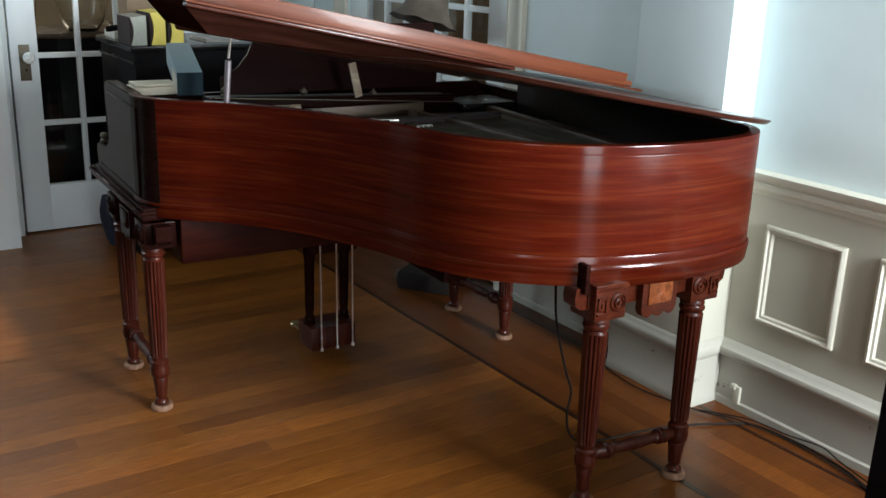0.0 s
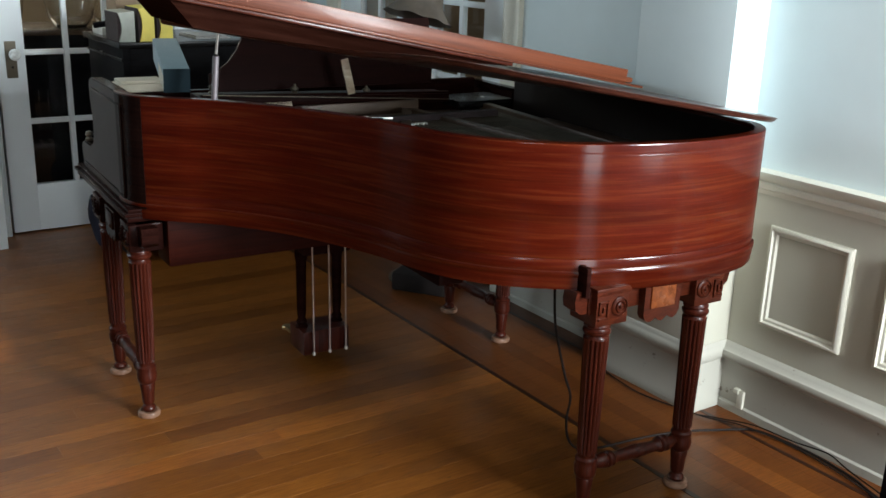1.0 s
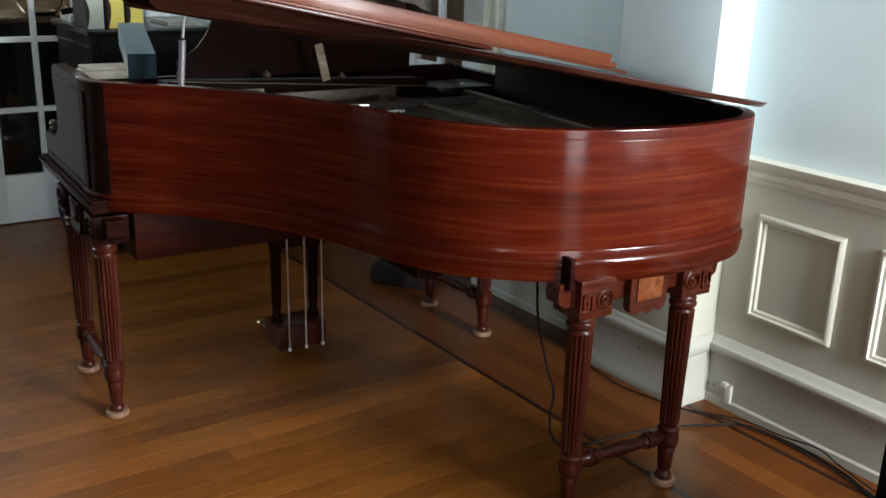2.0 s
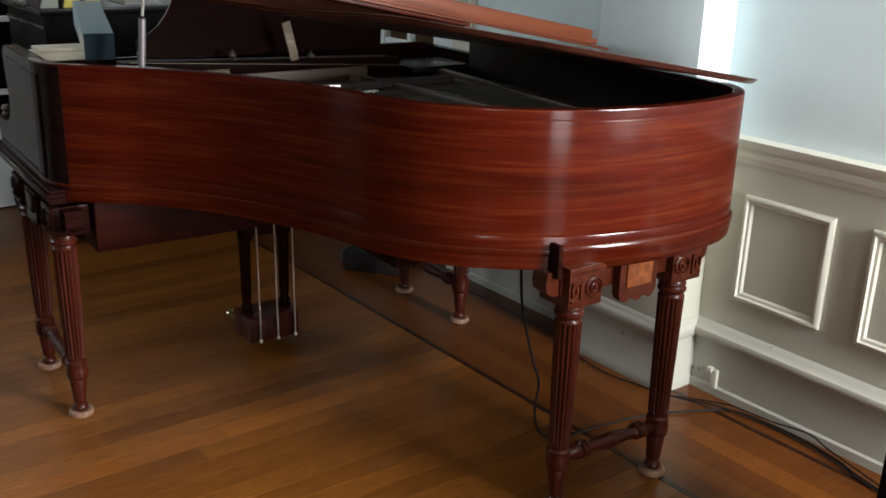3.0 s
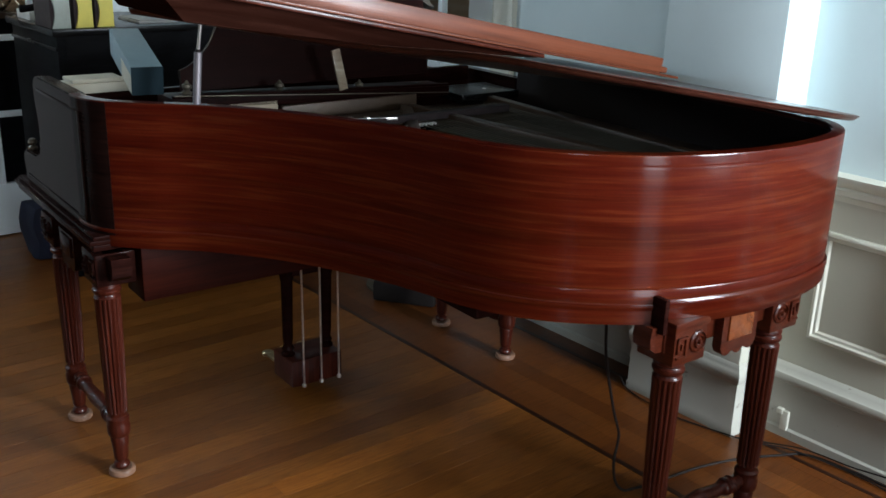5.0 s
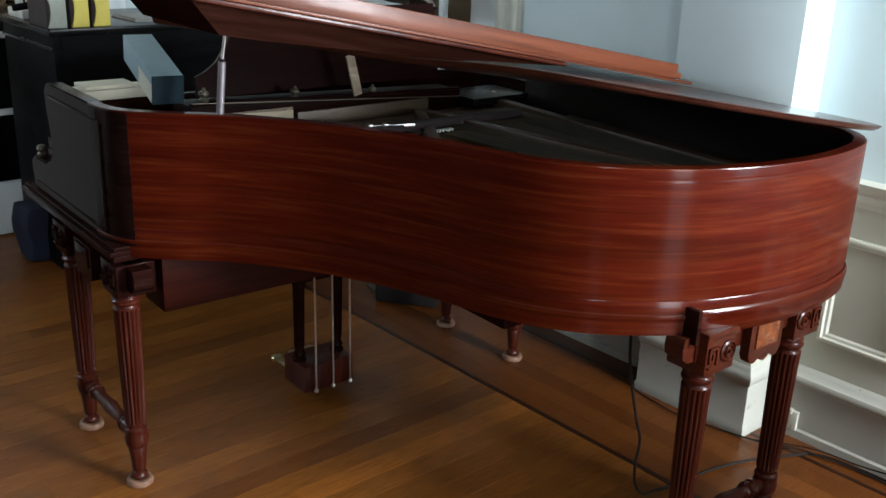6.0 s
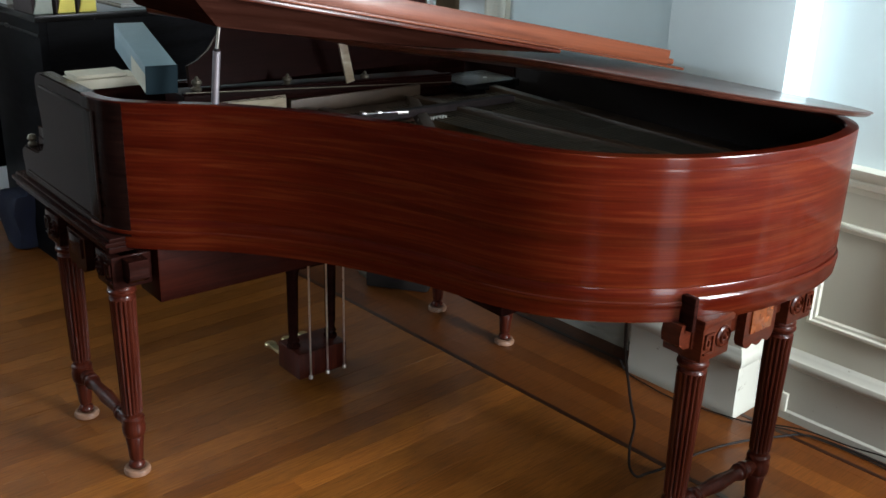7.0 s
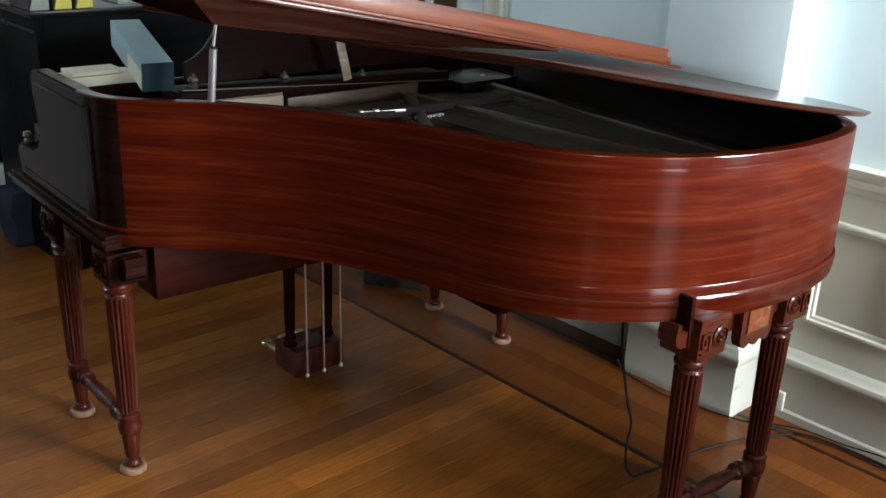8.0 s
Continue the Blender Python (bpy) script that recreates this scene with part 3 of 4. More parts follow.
for x in (0.942, 1.295):
    bm = bmesh.new()
    lathe(bm, [(0.011, 0), (0.007, 0.02), (0.009, 0.022), (0.009, 0.038), (0.005, 0.042)], 10, pose(x, 0.09, 0.89))
    part("plate_bolt", bm, STEEL, plate, "bright plate bolt")
for k in range(72):
    f = k / 71
    if f < 0.62:
        a, b = (0.14 + 0.62 * f / 0.62, -0.02, 0.902), (0.26 + 0.62 * f / 0.62 * 0.95, -0.20 - 0.66 * (f / 0.62), 0.885)
    else:
        g = (f - 0.62) / 0.38
        a, b = (0.80 + 0.50 * g, -0.02, 0.905), (0.98 + 0.29 * g, -1.04 + 0.05 * g, 0.892)
    bm = bmesh.new()
    rod(bm, a, b, 0.0009 + 0.0012 * f, 4)
    part("string", bm, OLD_BRASS, piano, "", True, INSIDE)
# damper row and a felt strip
part("damper_rail", boxes((0.52, 1.20, -0.155, -0.125, 0.923, 0.943)), FELT, piano)
for k in range(9):
    part("damper_head", boxes((0.80 + 0.011 * k, 0.806 + 0.011 * k, -0.20, -0.185, 0.918, 0.926), bevel=0.001), PAPER, piano, "pale damper head")
part("pale_block", boxes((0.25, 0.545, 0.085, 0.115, 0.928, 0.973)), PALE_WOOD, piano, "pale unfinished wood rail inside the case")
part("plate_flange", boxes((0.556, 1.02, 0.080, 0.098, 0.906, 0.954), bevel=0.004), PLATE, piano, "bronze-painted front flange of the plate")
part("desk_slide", boxes((1.152, 1.385, 0.02, 0.20, 0.923, 0.948), bevel=0.003), BLACK_GLOSS, piano)
part("brass_lever", boxes((0.0, 0.138, -0.006, 0.006, 0.0, 0.008), (0.0, 0.012, -0.013, 0.013, 0.0, 0.012), (0.045, 0.058, -0.011, 0.011, 0.0, 0.012)), STEEL, piano, "bright metal lever", True, pose(0.655, -0.12, 0.936, 0, 0, -16))

# arms, keybed, key slip and fall board at the keyboard end
ARM_TOP = [(0.10, RIM_TOP), (0.400, RIM_TOP), (0.428, 1.026), (0.443, 1.004), (0.440, 0.960), (0.426, 0.915), (0.418, 0.870), (0.424, 0.835), (0.445, 0.808), (0.490, 0.794), (0.600, 0.790), (0.622, 0.776), (0.626, 0.755), (0.616, 0.725), (0.616, 0.692), (0.10, 0.692)]


def arm(x_out, x_in, drop=0.0):
    flip = 1 if x_in > x_out else -1
    bm = bmesh.new()
    extrude_shape(bm, [(y, z - drop * (z > 0.9)) for y, z in ARM_TOP], abs(x_in - x_out), Matrix(((0, 0, flip, x_out), (1, 0, 0, 0), (0, 1, 0, 0), (0, 0, 0, 1))))
    bmesh.ops.bevel(bm, geom=[e for e in bm.edges if abs(e.verts[0].co.x - e.verts[1].co.x) < 1e-5], offset=0.004, segments=2, affect="EDGES")
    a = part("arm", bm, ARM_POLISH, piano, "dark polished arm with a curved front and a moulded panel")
    bm = bmesh.new()
    x = x_out - flip * 0.003
    for y0, y1, z0, z1 in ((0.04, 0.405, 0.992 - drop, 0.999 - drop), (0.035, 0.042, 0.714, 0.999 - drop), (0.035, 0.585, 0.714, 0.721)):
        box(bm, min(x, x_out + flip * 0.003), max(x, x_out + flip * 0.003), y0, y1, z0, z1, 0.0015)
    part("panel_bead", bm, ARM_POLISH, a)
    return a


arm(-0.022, 0.018)
arm(1.480, 1.440, 0.062)
bm = bmesh.new()
for z0, z1, o in ((0.670, 0.682, 0.020), (0.682, 0.693, 0.010), (0.653, 0.670, 0.012)):
    box(bm, -0.022 - o, 1.458 + o, -0.03, 0.675 + o, z0, z1, 0.004)
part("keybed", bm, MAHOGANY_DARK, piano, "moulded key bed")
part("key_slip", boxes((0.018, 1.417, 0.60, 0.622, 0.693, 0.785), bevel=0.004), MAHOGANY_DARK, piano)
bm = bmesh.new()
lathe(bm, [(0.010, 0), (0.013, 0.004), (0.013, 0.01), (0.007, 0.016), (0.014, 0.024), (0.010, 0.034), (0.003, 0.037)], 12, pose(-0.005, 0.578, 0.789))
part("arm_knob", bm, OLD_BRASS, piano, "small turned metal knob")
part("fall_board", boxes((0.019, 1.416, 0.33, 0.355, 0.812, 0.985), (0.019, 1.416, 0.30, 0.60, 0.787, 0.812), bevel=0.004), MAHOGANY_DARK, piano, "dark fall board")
part("key_block", boxes((0.019, 0.085, 0.36, 0.59, 0.812, 0.845), bevel=0.004), MAHOGANY_DARK, piano)

# music desk with its ledge
bm = bmesh.new()
desk = [(0.30, -0.008), (1.12, -0.008), (1.13, 0.05), (1.13, 0.22), (0.44, 0.22), (0.425, 0.17), (0.40, 0.125), (0.365, 0.085), (0.33, 0.062), (0.30, 0.05)]
extrude_shape(bm, desk, 0.016, pose(0, 0.185, 1.005, 78))
part("music_desk", bm, DESK_SHADED, piano, "music desk with a rounded end, leaning back, shade in its colour")
TIPPED = Matrix.Translation((0.32, 0, 1.0)) @ Matrix.Rotation(radians(1.8), 4, "Y") @ Matrix.Translation((-0.32, 0, -1.0))
ledge = part("desk_ledge", boxes((0.24, 1.15, 0.085, 0.20, 0.965, 0.995), (0.24, 1.15, 0.085, 0.10, 0.995, 1.003), bevel=0.003), DESK_SHADED, piano, "ledge of the music desk with a worn edge, shade in its colour", True, TIPPED)
part("edge_strip", boxes((0.245, 1.15, 0.0835, 0.087, 0.999, 1.0018), bevel=0.0008), OLD_BRASS, ledge, "thin bright edge strip", True, TIPPED)
for x in (0.285, 0.56, 0.825):
    bm = bmesh.new()
    lathe(bm, [(0.013, 0), (0.015, 0.005), (0.008, 0.011), (0.009, 0.014), (0.014, 0.020), (0.012, 0.027), (0.006, 0.030), (0.004, 0.036), (0.001, 0.038)], 12, pose(x, 0.105, 1.002))
    part("desk_knob", bm, OLD_BRASS, ledge, "", True, TIPPED)
bm = bmesh.new()
box(bm, -0.014, 0.014, -0.003, 0.003, 0, 0.120, 0.001, pose(0.758, 0.080, 0.986, -2, -13, 0))
part("desk_prop", bm, PALE_WOOD, piano, "pale flat wooden strip")

# lid: hinged along the spine and propped, its front leaf folded back on top
HINGE, LIFT = (1.434, 1.039), 10.0
LID = Matrix.Translation((HINGE[0], 0, HINGE[1])) @ Matrix.Rotation(radians(LIFT), 4, "Y")
FOLD, REACH = -0.10, 0.435
lid_line = []
for (x, y), (nx, ny) in zip(CASE, NS):
    if y < FOLD:
        lid_line.append((x + nx * 0.016 - HINGE[0], y + ny * 0.016))
lid_line = [(lid_line[0][0] - 0.012, FOLD), *lid_line]
lid_line = [p for p in lid_line if p[0] <= 0.0005 or p[1] < FOLD]
lid_line.append((0.024, FOLD))


def slab(bm, line, profile):
    """A plate with a moulded edge: rings of the outline at growing heights, closed above and below."""
    ns = normals_of(line)
    rings = [[bm.verts.new((x + nx * o, y + ny * o, z)) for (x, y), (nx, ny) in zip(line, ns)] for o, z in profile]
    k = len(line)
    for a, b in zip(rings, rings[1:]):
        for i in range(k):
            bm.faces.new((a[i], a[(i + 1) % k], b[(i + 1) % k], b[i]))
    bm.faces.new(rings[0][::-1]), bm.faces.new(rings[-1])


bm = bmesh.new()
slab(bm, lid_line, [(-0.022, 0.006), (-0.010, 0.0062), (-0.007, 0.0068), (-0.002, 0.0095), (0.002, 0.0130), (0.0035, 0.0155), (0.0030, 0.0162), (0.0060, 0.0168), (0.0075, 0.0185), (0.0060, 0.0202), (0.002, 0.0208), (-0.02, 0.021)])
for v in bm.verts:
    k = max(0.0, min(1.0, (v.co.y + 0.95) / 0.5))
    v.co.z -= 0.036 * k * k * (3 - 2 * k) * max(0.0, -v.co.x) / 1.1
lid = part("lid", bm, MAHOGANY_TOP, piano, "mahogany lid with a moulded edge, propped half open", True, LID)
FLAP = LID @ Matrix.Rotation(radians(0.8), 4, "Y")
flap = part("lid_flap", boxes((-1.485, 0.012, FOLD - REACH, FOLD + 0.004, 0.036, 0.054), bevel=0.006), MAHOGANY_FLAP_LIT, piano, "front leaf of the lid folded back flat", True, FLAP)
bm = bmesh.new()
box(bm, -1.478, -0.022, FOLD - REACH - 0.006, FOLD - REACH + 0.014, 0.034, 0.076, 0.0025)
part("front_lip", bm, MAHOGANY_LIP_LIT, flap, "upright mahogany lip along the folded leaf")
part("front_bead", boxes((-1.487, 0.050, FOLD - REACH - 0.012, FOLD - REACH + 0.004, 0.027, 0.0345), bevel=0.003), MAHOGANY_LIP_LIT, flap)
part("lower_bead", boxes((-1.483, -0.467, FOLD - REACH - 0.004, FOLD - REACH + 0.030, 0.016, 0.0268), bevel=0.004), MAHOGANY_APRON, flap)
# added wedge that makes the gap between the leaves read dark
bm = bmesh.new()
extrude_shape(bm, [(-1.474, 0.034), (-1.41, -0.021), (-1.30, -0.020), (-0.90, -0.007), (-0.467, 0.0205), (-0.467, 0.042), (-1.474, 0.055)], 0.38, Matrix(((1, 0, 0, 0), (0, 0, -1, FOLD - 0.03), (0, 1, 0, 0), (0, 0, 0, 1))))
part("gap_filler", bm, GAP_DARK, lid, "dark tapered filler added in the gap between the two leaves")
part("flap_hinge", boxes((-1.45, -0.47, FOLD - 0.006, FOLD + 0.006, 0.022, 0.037), bevel=0.003), OLD_BRASS, flap)

bm = bmesh.new()
rod(bm, (0.198, -0.172, 1.03), (0.205, -0.180, 1.155), 0.009, 12)
prop = part("lid_prop", bm, DULL_STEEL, piano, "slim grey metal lid prop")
bm = bmesh.new()
rod(bm, (0.205, -0.180, 1.155), (0.213, -0.189, 1.236), 0.0038, 10)
part("prop_rod", bm, STEEL, prop)
bm = bmesh.new()
rod(bm, (0.2045, -0.1795, 1.152), (0.2055, -0.1807, 1.162), 0.0065, 12)
part("prop_collar", bm, RUBBER, prop)


def turned_leg(x, y):
    bm = bmesh.new()
    prof = [(0.010, 0.018), (0.019, 0.020), (0.022, 0.026), (0.020, 0.034), (0.013, 0.040), (0.018, 0.046), (0.019, 0.052), (0.0215, 0.085), (0.0245, 0.110), (0.0225, 0.116), (0.029, 0.122), (0.031, 0.134),
            (0.031, 0.150), (0.028, 0.160), (0.030, 0.166), (0.030, 0.172), (0.0245, 0.178), (0.0245, 0.186), (0.0270, 0.190), (0.0275, 0.196), (0.0305, 0.34), (0.0338, 0.515), (0.0340, 0.522), (0.0300, 0.527), (0.0290, 0.531),
            (0.0335, 0.534), (0.0370, 0.540), (0.0365, 0.545), (0.0320, 0.549), (0.0310, 0.552), (0.0350, 0.555), (0.0350, 0.560), (0.030, 0.568)]
    lathe(bm, prof, 80, None, 16, (0.193, 0.52), 0.0058)
    return part("leg", bm, MAHOGANY_LEG, piano, "turned and fluted mahogany leg", True, pose(x, y, 0))


def stretcher(a, b):
    a, b = Vector((*a, 0.148)), Vector((*b, 0.148))
    n = (b - a).length
    prof = [(0.014, 0.02), (0.020, 0.045), (0.023, 0.06), (0.017, 0.068), (0.023, 0.072), (0.023, 0.08), (0.017, 0.084), (0.021, 0.088), (0.017, 0.094), (0.016, 0.11)]
    prof += [(0.020, n / 2 - 0.01), (0.021, n / 2), (0.020, n / 2 + 0.01)] + [(r, n - z) for r, z in reversed(prof)]
    bm = bmesh.new()
    lathe(bm, prof, 20, Matrix.Translation(a) @ (b - a).to_track_quat("Z", "Y").to_matrix().to_4x4())
    part("stretcher", bm, MAHOGANY_LEG, piano, "turned stretcher between two legs")


def apron(m, gap, over, low=0.565, high=0.648, carved=MAHOGANY_APRON, veneer=BURL):
    """A carved apron in its own plane: u along, front face towards -y, with a block above each of two legs."""
    hold = part("apron", boxes((-over + 0.01, gap + over - 0.01, -0.030, 0.028, low + 0.028, high), bevel=0.004), carved, piano, "carved apron with rosettes, key pattern and a burl panel", True, m)
    for u, s in ((0.0, -1), (gap, 1)):
        part("block", boxes((u - 0.052, u + 0.052, -0.052, 0.052, low, high), bevel=0.005), carved, hold)
        bm = bmesh.new()
        for y in (-0.0522,):
            c = u - s * 0.022
            lathe(bm, [(0.026, 0), (0.026, 0.004), (0.022, 0.007), (0.021, 0.003), (0.016, 0.004), (0.014, 0.009), (0.011, 0.004), (0.006, 0.006), (0.004, 0.012), (0.001, 0.013)], 24, pose(c, y + 0.001, (low + high) / 2, 90))
        part("rosette", bm, carved, hold, "turned rosette")
        bm = bmesh.new()
        k0, z0 = u + s * 0.014, low + 0.018
        for a0, a1, b0, b1 in ((0, 0.032, 0, 0.006), (0, 0.006, 0, 0.050), (0, 0.032, 0.044, 0.050), (0.026, 0.032, 0.014, 0.050), (0.014, 0.032, 0.014, 0.020), (0.013, 0.019, 0.014, 0.034)):
            box(bm, min(k0 + s * a0, k0 + s * a1), max(k0 + s * a0, k0 + s * a1), -0.057, -0.048, z0 + b0, z0 + b1, 0.001)
        part("key_pattern", bm, carved, hold, "carved Greek key")
        bm = bmesh.new()
        q = [(0, high - 0.004), (0.045, high - 0.004), (0.050, high - 0.03), (0.046, high - 0.052), (0.030, high - 0.064), (0, high - 0.066)]
        extrude_shape(bm, [(u + s * (0.050 + a), z) for a, z in q], 0.05, Matrix(((1, 0, 0, 0), (0, 0, -1, 0.025), (0, 1, 0, 0), (0, 0, 0, 1))))
        part("scroll_end", bm, carved, hold)
    c = gap / 2
    bm = bmesh.new()
    edge = [(c - 0.062, high - 0.002), (c - 0.062, low + 0.006)]
    edge += [(c - 0.062 + 0.124 * i / 18, low - 0.001 - 0.012 * abs(math.sin(3 * math.pi * i / 18)) - 0.004 * math.sin(math.pi * i / 18)) for i in range(1, 18)]
    edge += [(c + 0.062, low + 0.006), (c + 0.062, high - 0.002)]
    extrude_shape(bm, edge, 0.024, Matrix(((1, 0, 0, 0), (0, 0, -1, -0.028), (0, 1, 0, 0), (0, 0, 0, 1))))
    part("centre_drop", bm, carved, hold)
    part("burl_panel", boxes((c - 0.042, c + 0.042, -0.056, -0.050, low + 0.022, high - 0.010), bevel=0.002), veneer, hold, "lighter burl veneer panel")


LEGS = [(0.0, 0.0), (0.0, 0.372), (1.37, 0.0), (1.355, 0.363), (0.877, -1.117), (1.217, -1.127)]
for x, y in LEGS:
    turned_leg(x, y)
for a, b in ((0, 1), (2, 3), (4, 5)):
    stretcher(LEGS[a], LEGS[b])
apron(pose(0.877, -1.117, 0), 0.34, 0.07, 0.572, 0.668)
# end aprons and their burl in dark wood, standing in for shade there
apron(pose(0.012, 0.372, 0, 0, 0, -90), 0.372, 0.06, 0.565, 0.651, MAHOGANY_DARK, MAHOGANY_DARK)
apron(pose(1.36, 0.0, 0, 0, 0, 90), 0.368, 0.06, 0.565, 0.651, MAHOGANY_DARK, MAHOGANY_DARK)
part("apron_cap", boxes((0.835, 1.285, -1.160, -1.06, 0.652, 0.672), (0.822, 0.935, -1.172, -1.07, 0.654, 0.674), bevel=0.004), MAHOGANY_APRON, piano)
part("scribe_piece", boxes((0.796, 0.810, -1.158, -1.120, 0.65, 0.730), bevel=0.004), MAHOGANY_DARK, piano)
part("case_beam", boxes((0.070, 1.30, -0.075, 0.05, 0.513, 0.664), bevel=0.006), MAHOGANY_SHADED, piano, "cross beam below the case")
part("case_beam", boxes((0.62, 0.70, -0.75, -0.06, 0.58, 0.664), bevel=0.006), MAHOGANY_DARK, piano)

# pedal lyre
lyre = part("pedal_lyre", boxes((0.590, 0.770, 0.120, 0.250, 0.040, 0.130), bevel=0.006), MAHOGANY_LEG, piano, "pedal lyre with turned posts and thin rods")
# lyre head and posts in dark wood for the shade under the piano
part("lyre_head", boxes((0.56, 0.80, 0.09, 0.29, 0.48, 0.58), (0.59, 0.77, 0.11, 0.27, 0.42, 0.48), bevel=0.008), MAHOGANY_DARK, lyre)
for x in (0.61, 0.75):
    bm = bmesh.new()
    lathe(bm, [(0.022, 0.128), (0.022, 0.136), (0.015, 0.143), (0.02, 0.15), (0.014, 0.165), (0.017, 0.19), (0.019, 0.38), (0.023, 0.40), (0.023, 0.425)], 18, pose(x, 0.185, 0))
    part("post", bm, MAHOGANY_DARK, lyre)
for x in (0.622, 0.685, 0.749):
    bm = bmesh.new()
    rod(bm, (x, 0.102, 0.050), (x - 0.006, 0.100, 0.49), 0.0032, 8)
    r = part("pedal_rod", bm, STEEL, lyre, "thin bright pedal rod")
    bm = bmesh.new()
    lathe(bm, [(0.007, 0), (0.007, 0.008), (0.004, 0.012)], 10, pose(x, 0.102, 0.046))
    part("rod_nut", bm, STEEL, r)
    bm = bmesh.new()
    box(bm, x - 0.012, x + 0.012, 0.24, 0.35, 0.060, 0.070, 0.003)
    lathe(bm, [(0.018, 0), (0.02, 0.004), (0.02, 0.01), (0.016, 0.014)], 16, pose(x, 0.355, 0.058))
    part("pedal", bm, BRASS, lyre, "worn brass pedal")

# wooden cups below the feet
for i, (x, y) in enumerate(LEGS):
    bm = bmesh.new()
    lathe(bm, [(0.030, 0.0), (0.035, 0.002), (0.036, 0.010), (0.033, 0.017), (0.026, 0.019), (0.024, 0.0175), (0.002, 0.0175)], 28)
    tagged(part("caster_cup", bm, CUP_WOOD, None, "pale round wooden cup under a piano foot", True, PIANO @ pose(x, y, 0.0)), "", "caster cup", "cups under the piano feet")

# ---- things on and round the piano ----
carton = thing("long_box", "blue-grey cardboard box lying slanted on the piano", "box", pose(0.137, -0.020, 1.034, 9.4, 0, -13.5))
part("carton", boxes((-0.038, 0.038, 0.0, 0.348, 0.0, 0.070), bevel=0.002), BLUE_BOX, carton)
part("end_flap", boxes((-0.0385, 0.0385, -0.002, 0.001, -0.0005, 0.0705), bevel=0.0), DARK_TEAL, carton, "dark teal end of the box")
part("label_strip", boxes((-0.0388, -0.0378, 0.003, 0.15, 0.002, 0.048), bevel=0), CREAM_CARD, carton, "pale strip on the box's side")
for name, label, row in (("score_book", "thick cream paper-bound music book on the fall board", (0.050, 0.235, 0.335, 0.43, 0.9855, 1.012)), ("score_book", "thin cream paper-bound book lying on a thicker one", (0.060, 0.20, 0.350, 0.44, 1.0122, 1.022))):
    tagged(part(name, boxes(row, bevel=0.002), CREAM_CARD, None, label, True, PIANO), "", "book", "books on the fall board")
# dark upright piano behind the grand, its back to it
up = thing("upright_piano", "black upright piano seen from its end and back", "piano", pose(0.44, 1.56, 0))
UL, UD, UH = 1.15, 0.56, 1.022
part("top", boxes((-0.02, UL + 0.02, -0.02, UD + 0.02, UH - 0.028, UH), bevel=0.006), BLACK_GLOSS, up)
part("end_panel", boxes((0.0, 0.035, 0.0, UD, 0.0, UH - 0.028), bevel=0.004), EBONY, up)
part("end_panel", boxes((UL - 0.035, UL, 0.0, UD, 0.0, UH - 0.028), bevel=0.004), EBONY, up)
part("back", boxes((0.035, UL - 0.035, 0.004, 0.03, 0.08, UH - 0.028), bevel=0.003), EBONY, up)
part("moulding", boxes((-0.008, 0.0, -0.004, UD, UH - 0.085, UH - 0.07), bevel=0.002), BLACK_GLOSS, up)
part("front_panel", boxes((0.035, UL - 0.035, UD - 0.2, UD - 0.17, 0.02, UH - 0.028), bevel=0.003), EBONY, up)


def curved_file(x, material, label, high=0.135, wide=0.078):
    """A magazine file with a bowed open edge and a solid dark sliver for its shaded hollow."""
    low = high - 0.006
    bow = [(0.014 * math.sin(math.pi * k / 8), low - low * k / 8) for k in range(9)]
    bm = bmesh.new()
    extrude_shape(bm, [(wide, 0.0), (wide, high), *bow], 0.20, pose(x, 0, UH, 90, 0, 0))
    bmesh.ops.translate(bm, verts=bm.verts, vec=(0.44, 1.775, 0))
    ob = part("magazine_file", bm, material, None, label)
    bm = bmesh.new()
    extrude_shape(bm, [(0.0135 * math.sin(math.pi * k / 8) - 0.0004, low - low * k / 8) for k in range(9)] + [(-0.003, 0.0), (-0.003, low)], 0.19, pose(x, 0, UH, 90, 0, 0))
    bmesh.ops.translate(bm, verts=bm.verts, vec=(0.44, 1.772, 0))
    part("open_side", bm, FELT, ob, "dark sliver standing in for the file's shaded inside")
    return tagged(ob, "", "file", "files on the upright piano")


curved_file(-0.006, FILE_GREY, "grey-green plastic file with a bowed edge on the black piano", 0.132, 0.072)
curved_file(0.086, YELLOW, "yellow card file with a bowed edge on the black piano", 0.150, 0.068)
curved_file(0.170, YELLOW, "yellow card file with a bowed edge on the black piano", 0.134, 0.068)
for label, row in (("grey paper folder lying on the black upright piano", (0.80, 0.97, 1.62, 1.85, UH, UH + 0.007)), ("grey paper folder lying on another folder", (0.81, 0.96, 1.64, 1.86, UH + 0.0072, UH + 0.013))):
    tagged(part("paper_folder", boxes(row), FOLDER_GREY, None, label), "", "folder", "folders on the upright piano")
tagged(part("paper_pad", boxes((0.45, 0.53, 1.90, 2.07, UH, UH + 0.035), bevel=0.003), PAPER, None, "small white paper pad on the black upright piano"), "", "pad")

tan = thing("carton", "tan cardboard carton on the black upright piano", "box", pose(0.62, 1.98, UH))
part("body", boxes((-0.10, 0.10, -0.08, 0.08, 0.0, 0.26), bevel=0.003), TAN_CARD, tan)
part("lid_flap", boxes((-0.102, 0.102, -0.082, 0.0, 0.26, 0.264), bevel=0.001), TAN_CARD, tan)
bm = bmesh.new()
lathe(bm, [(0.012, 0), (0.014, 0.01), (0.014, 0.20), (0.010, 0.21)], 14, pose(0.40, 1.86, UH + 0.050, 0, 82, -12))
tagged(part("baton_roll", bm, EBONY, None, "dark rolled tube lying on a paper pad on the black piano"), "", "roll")
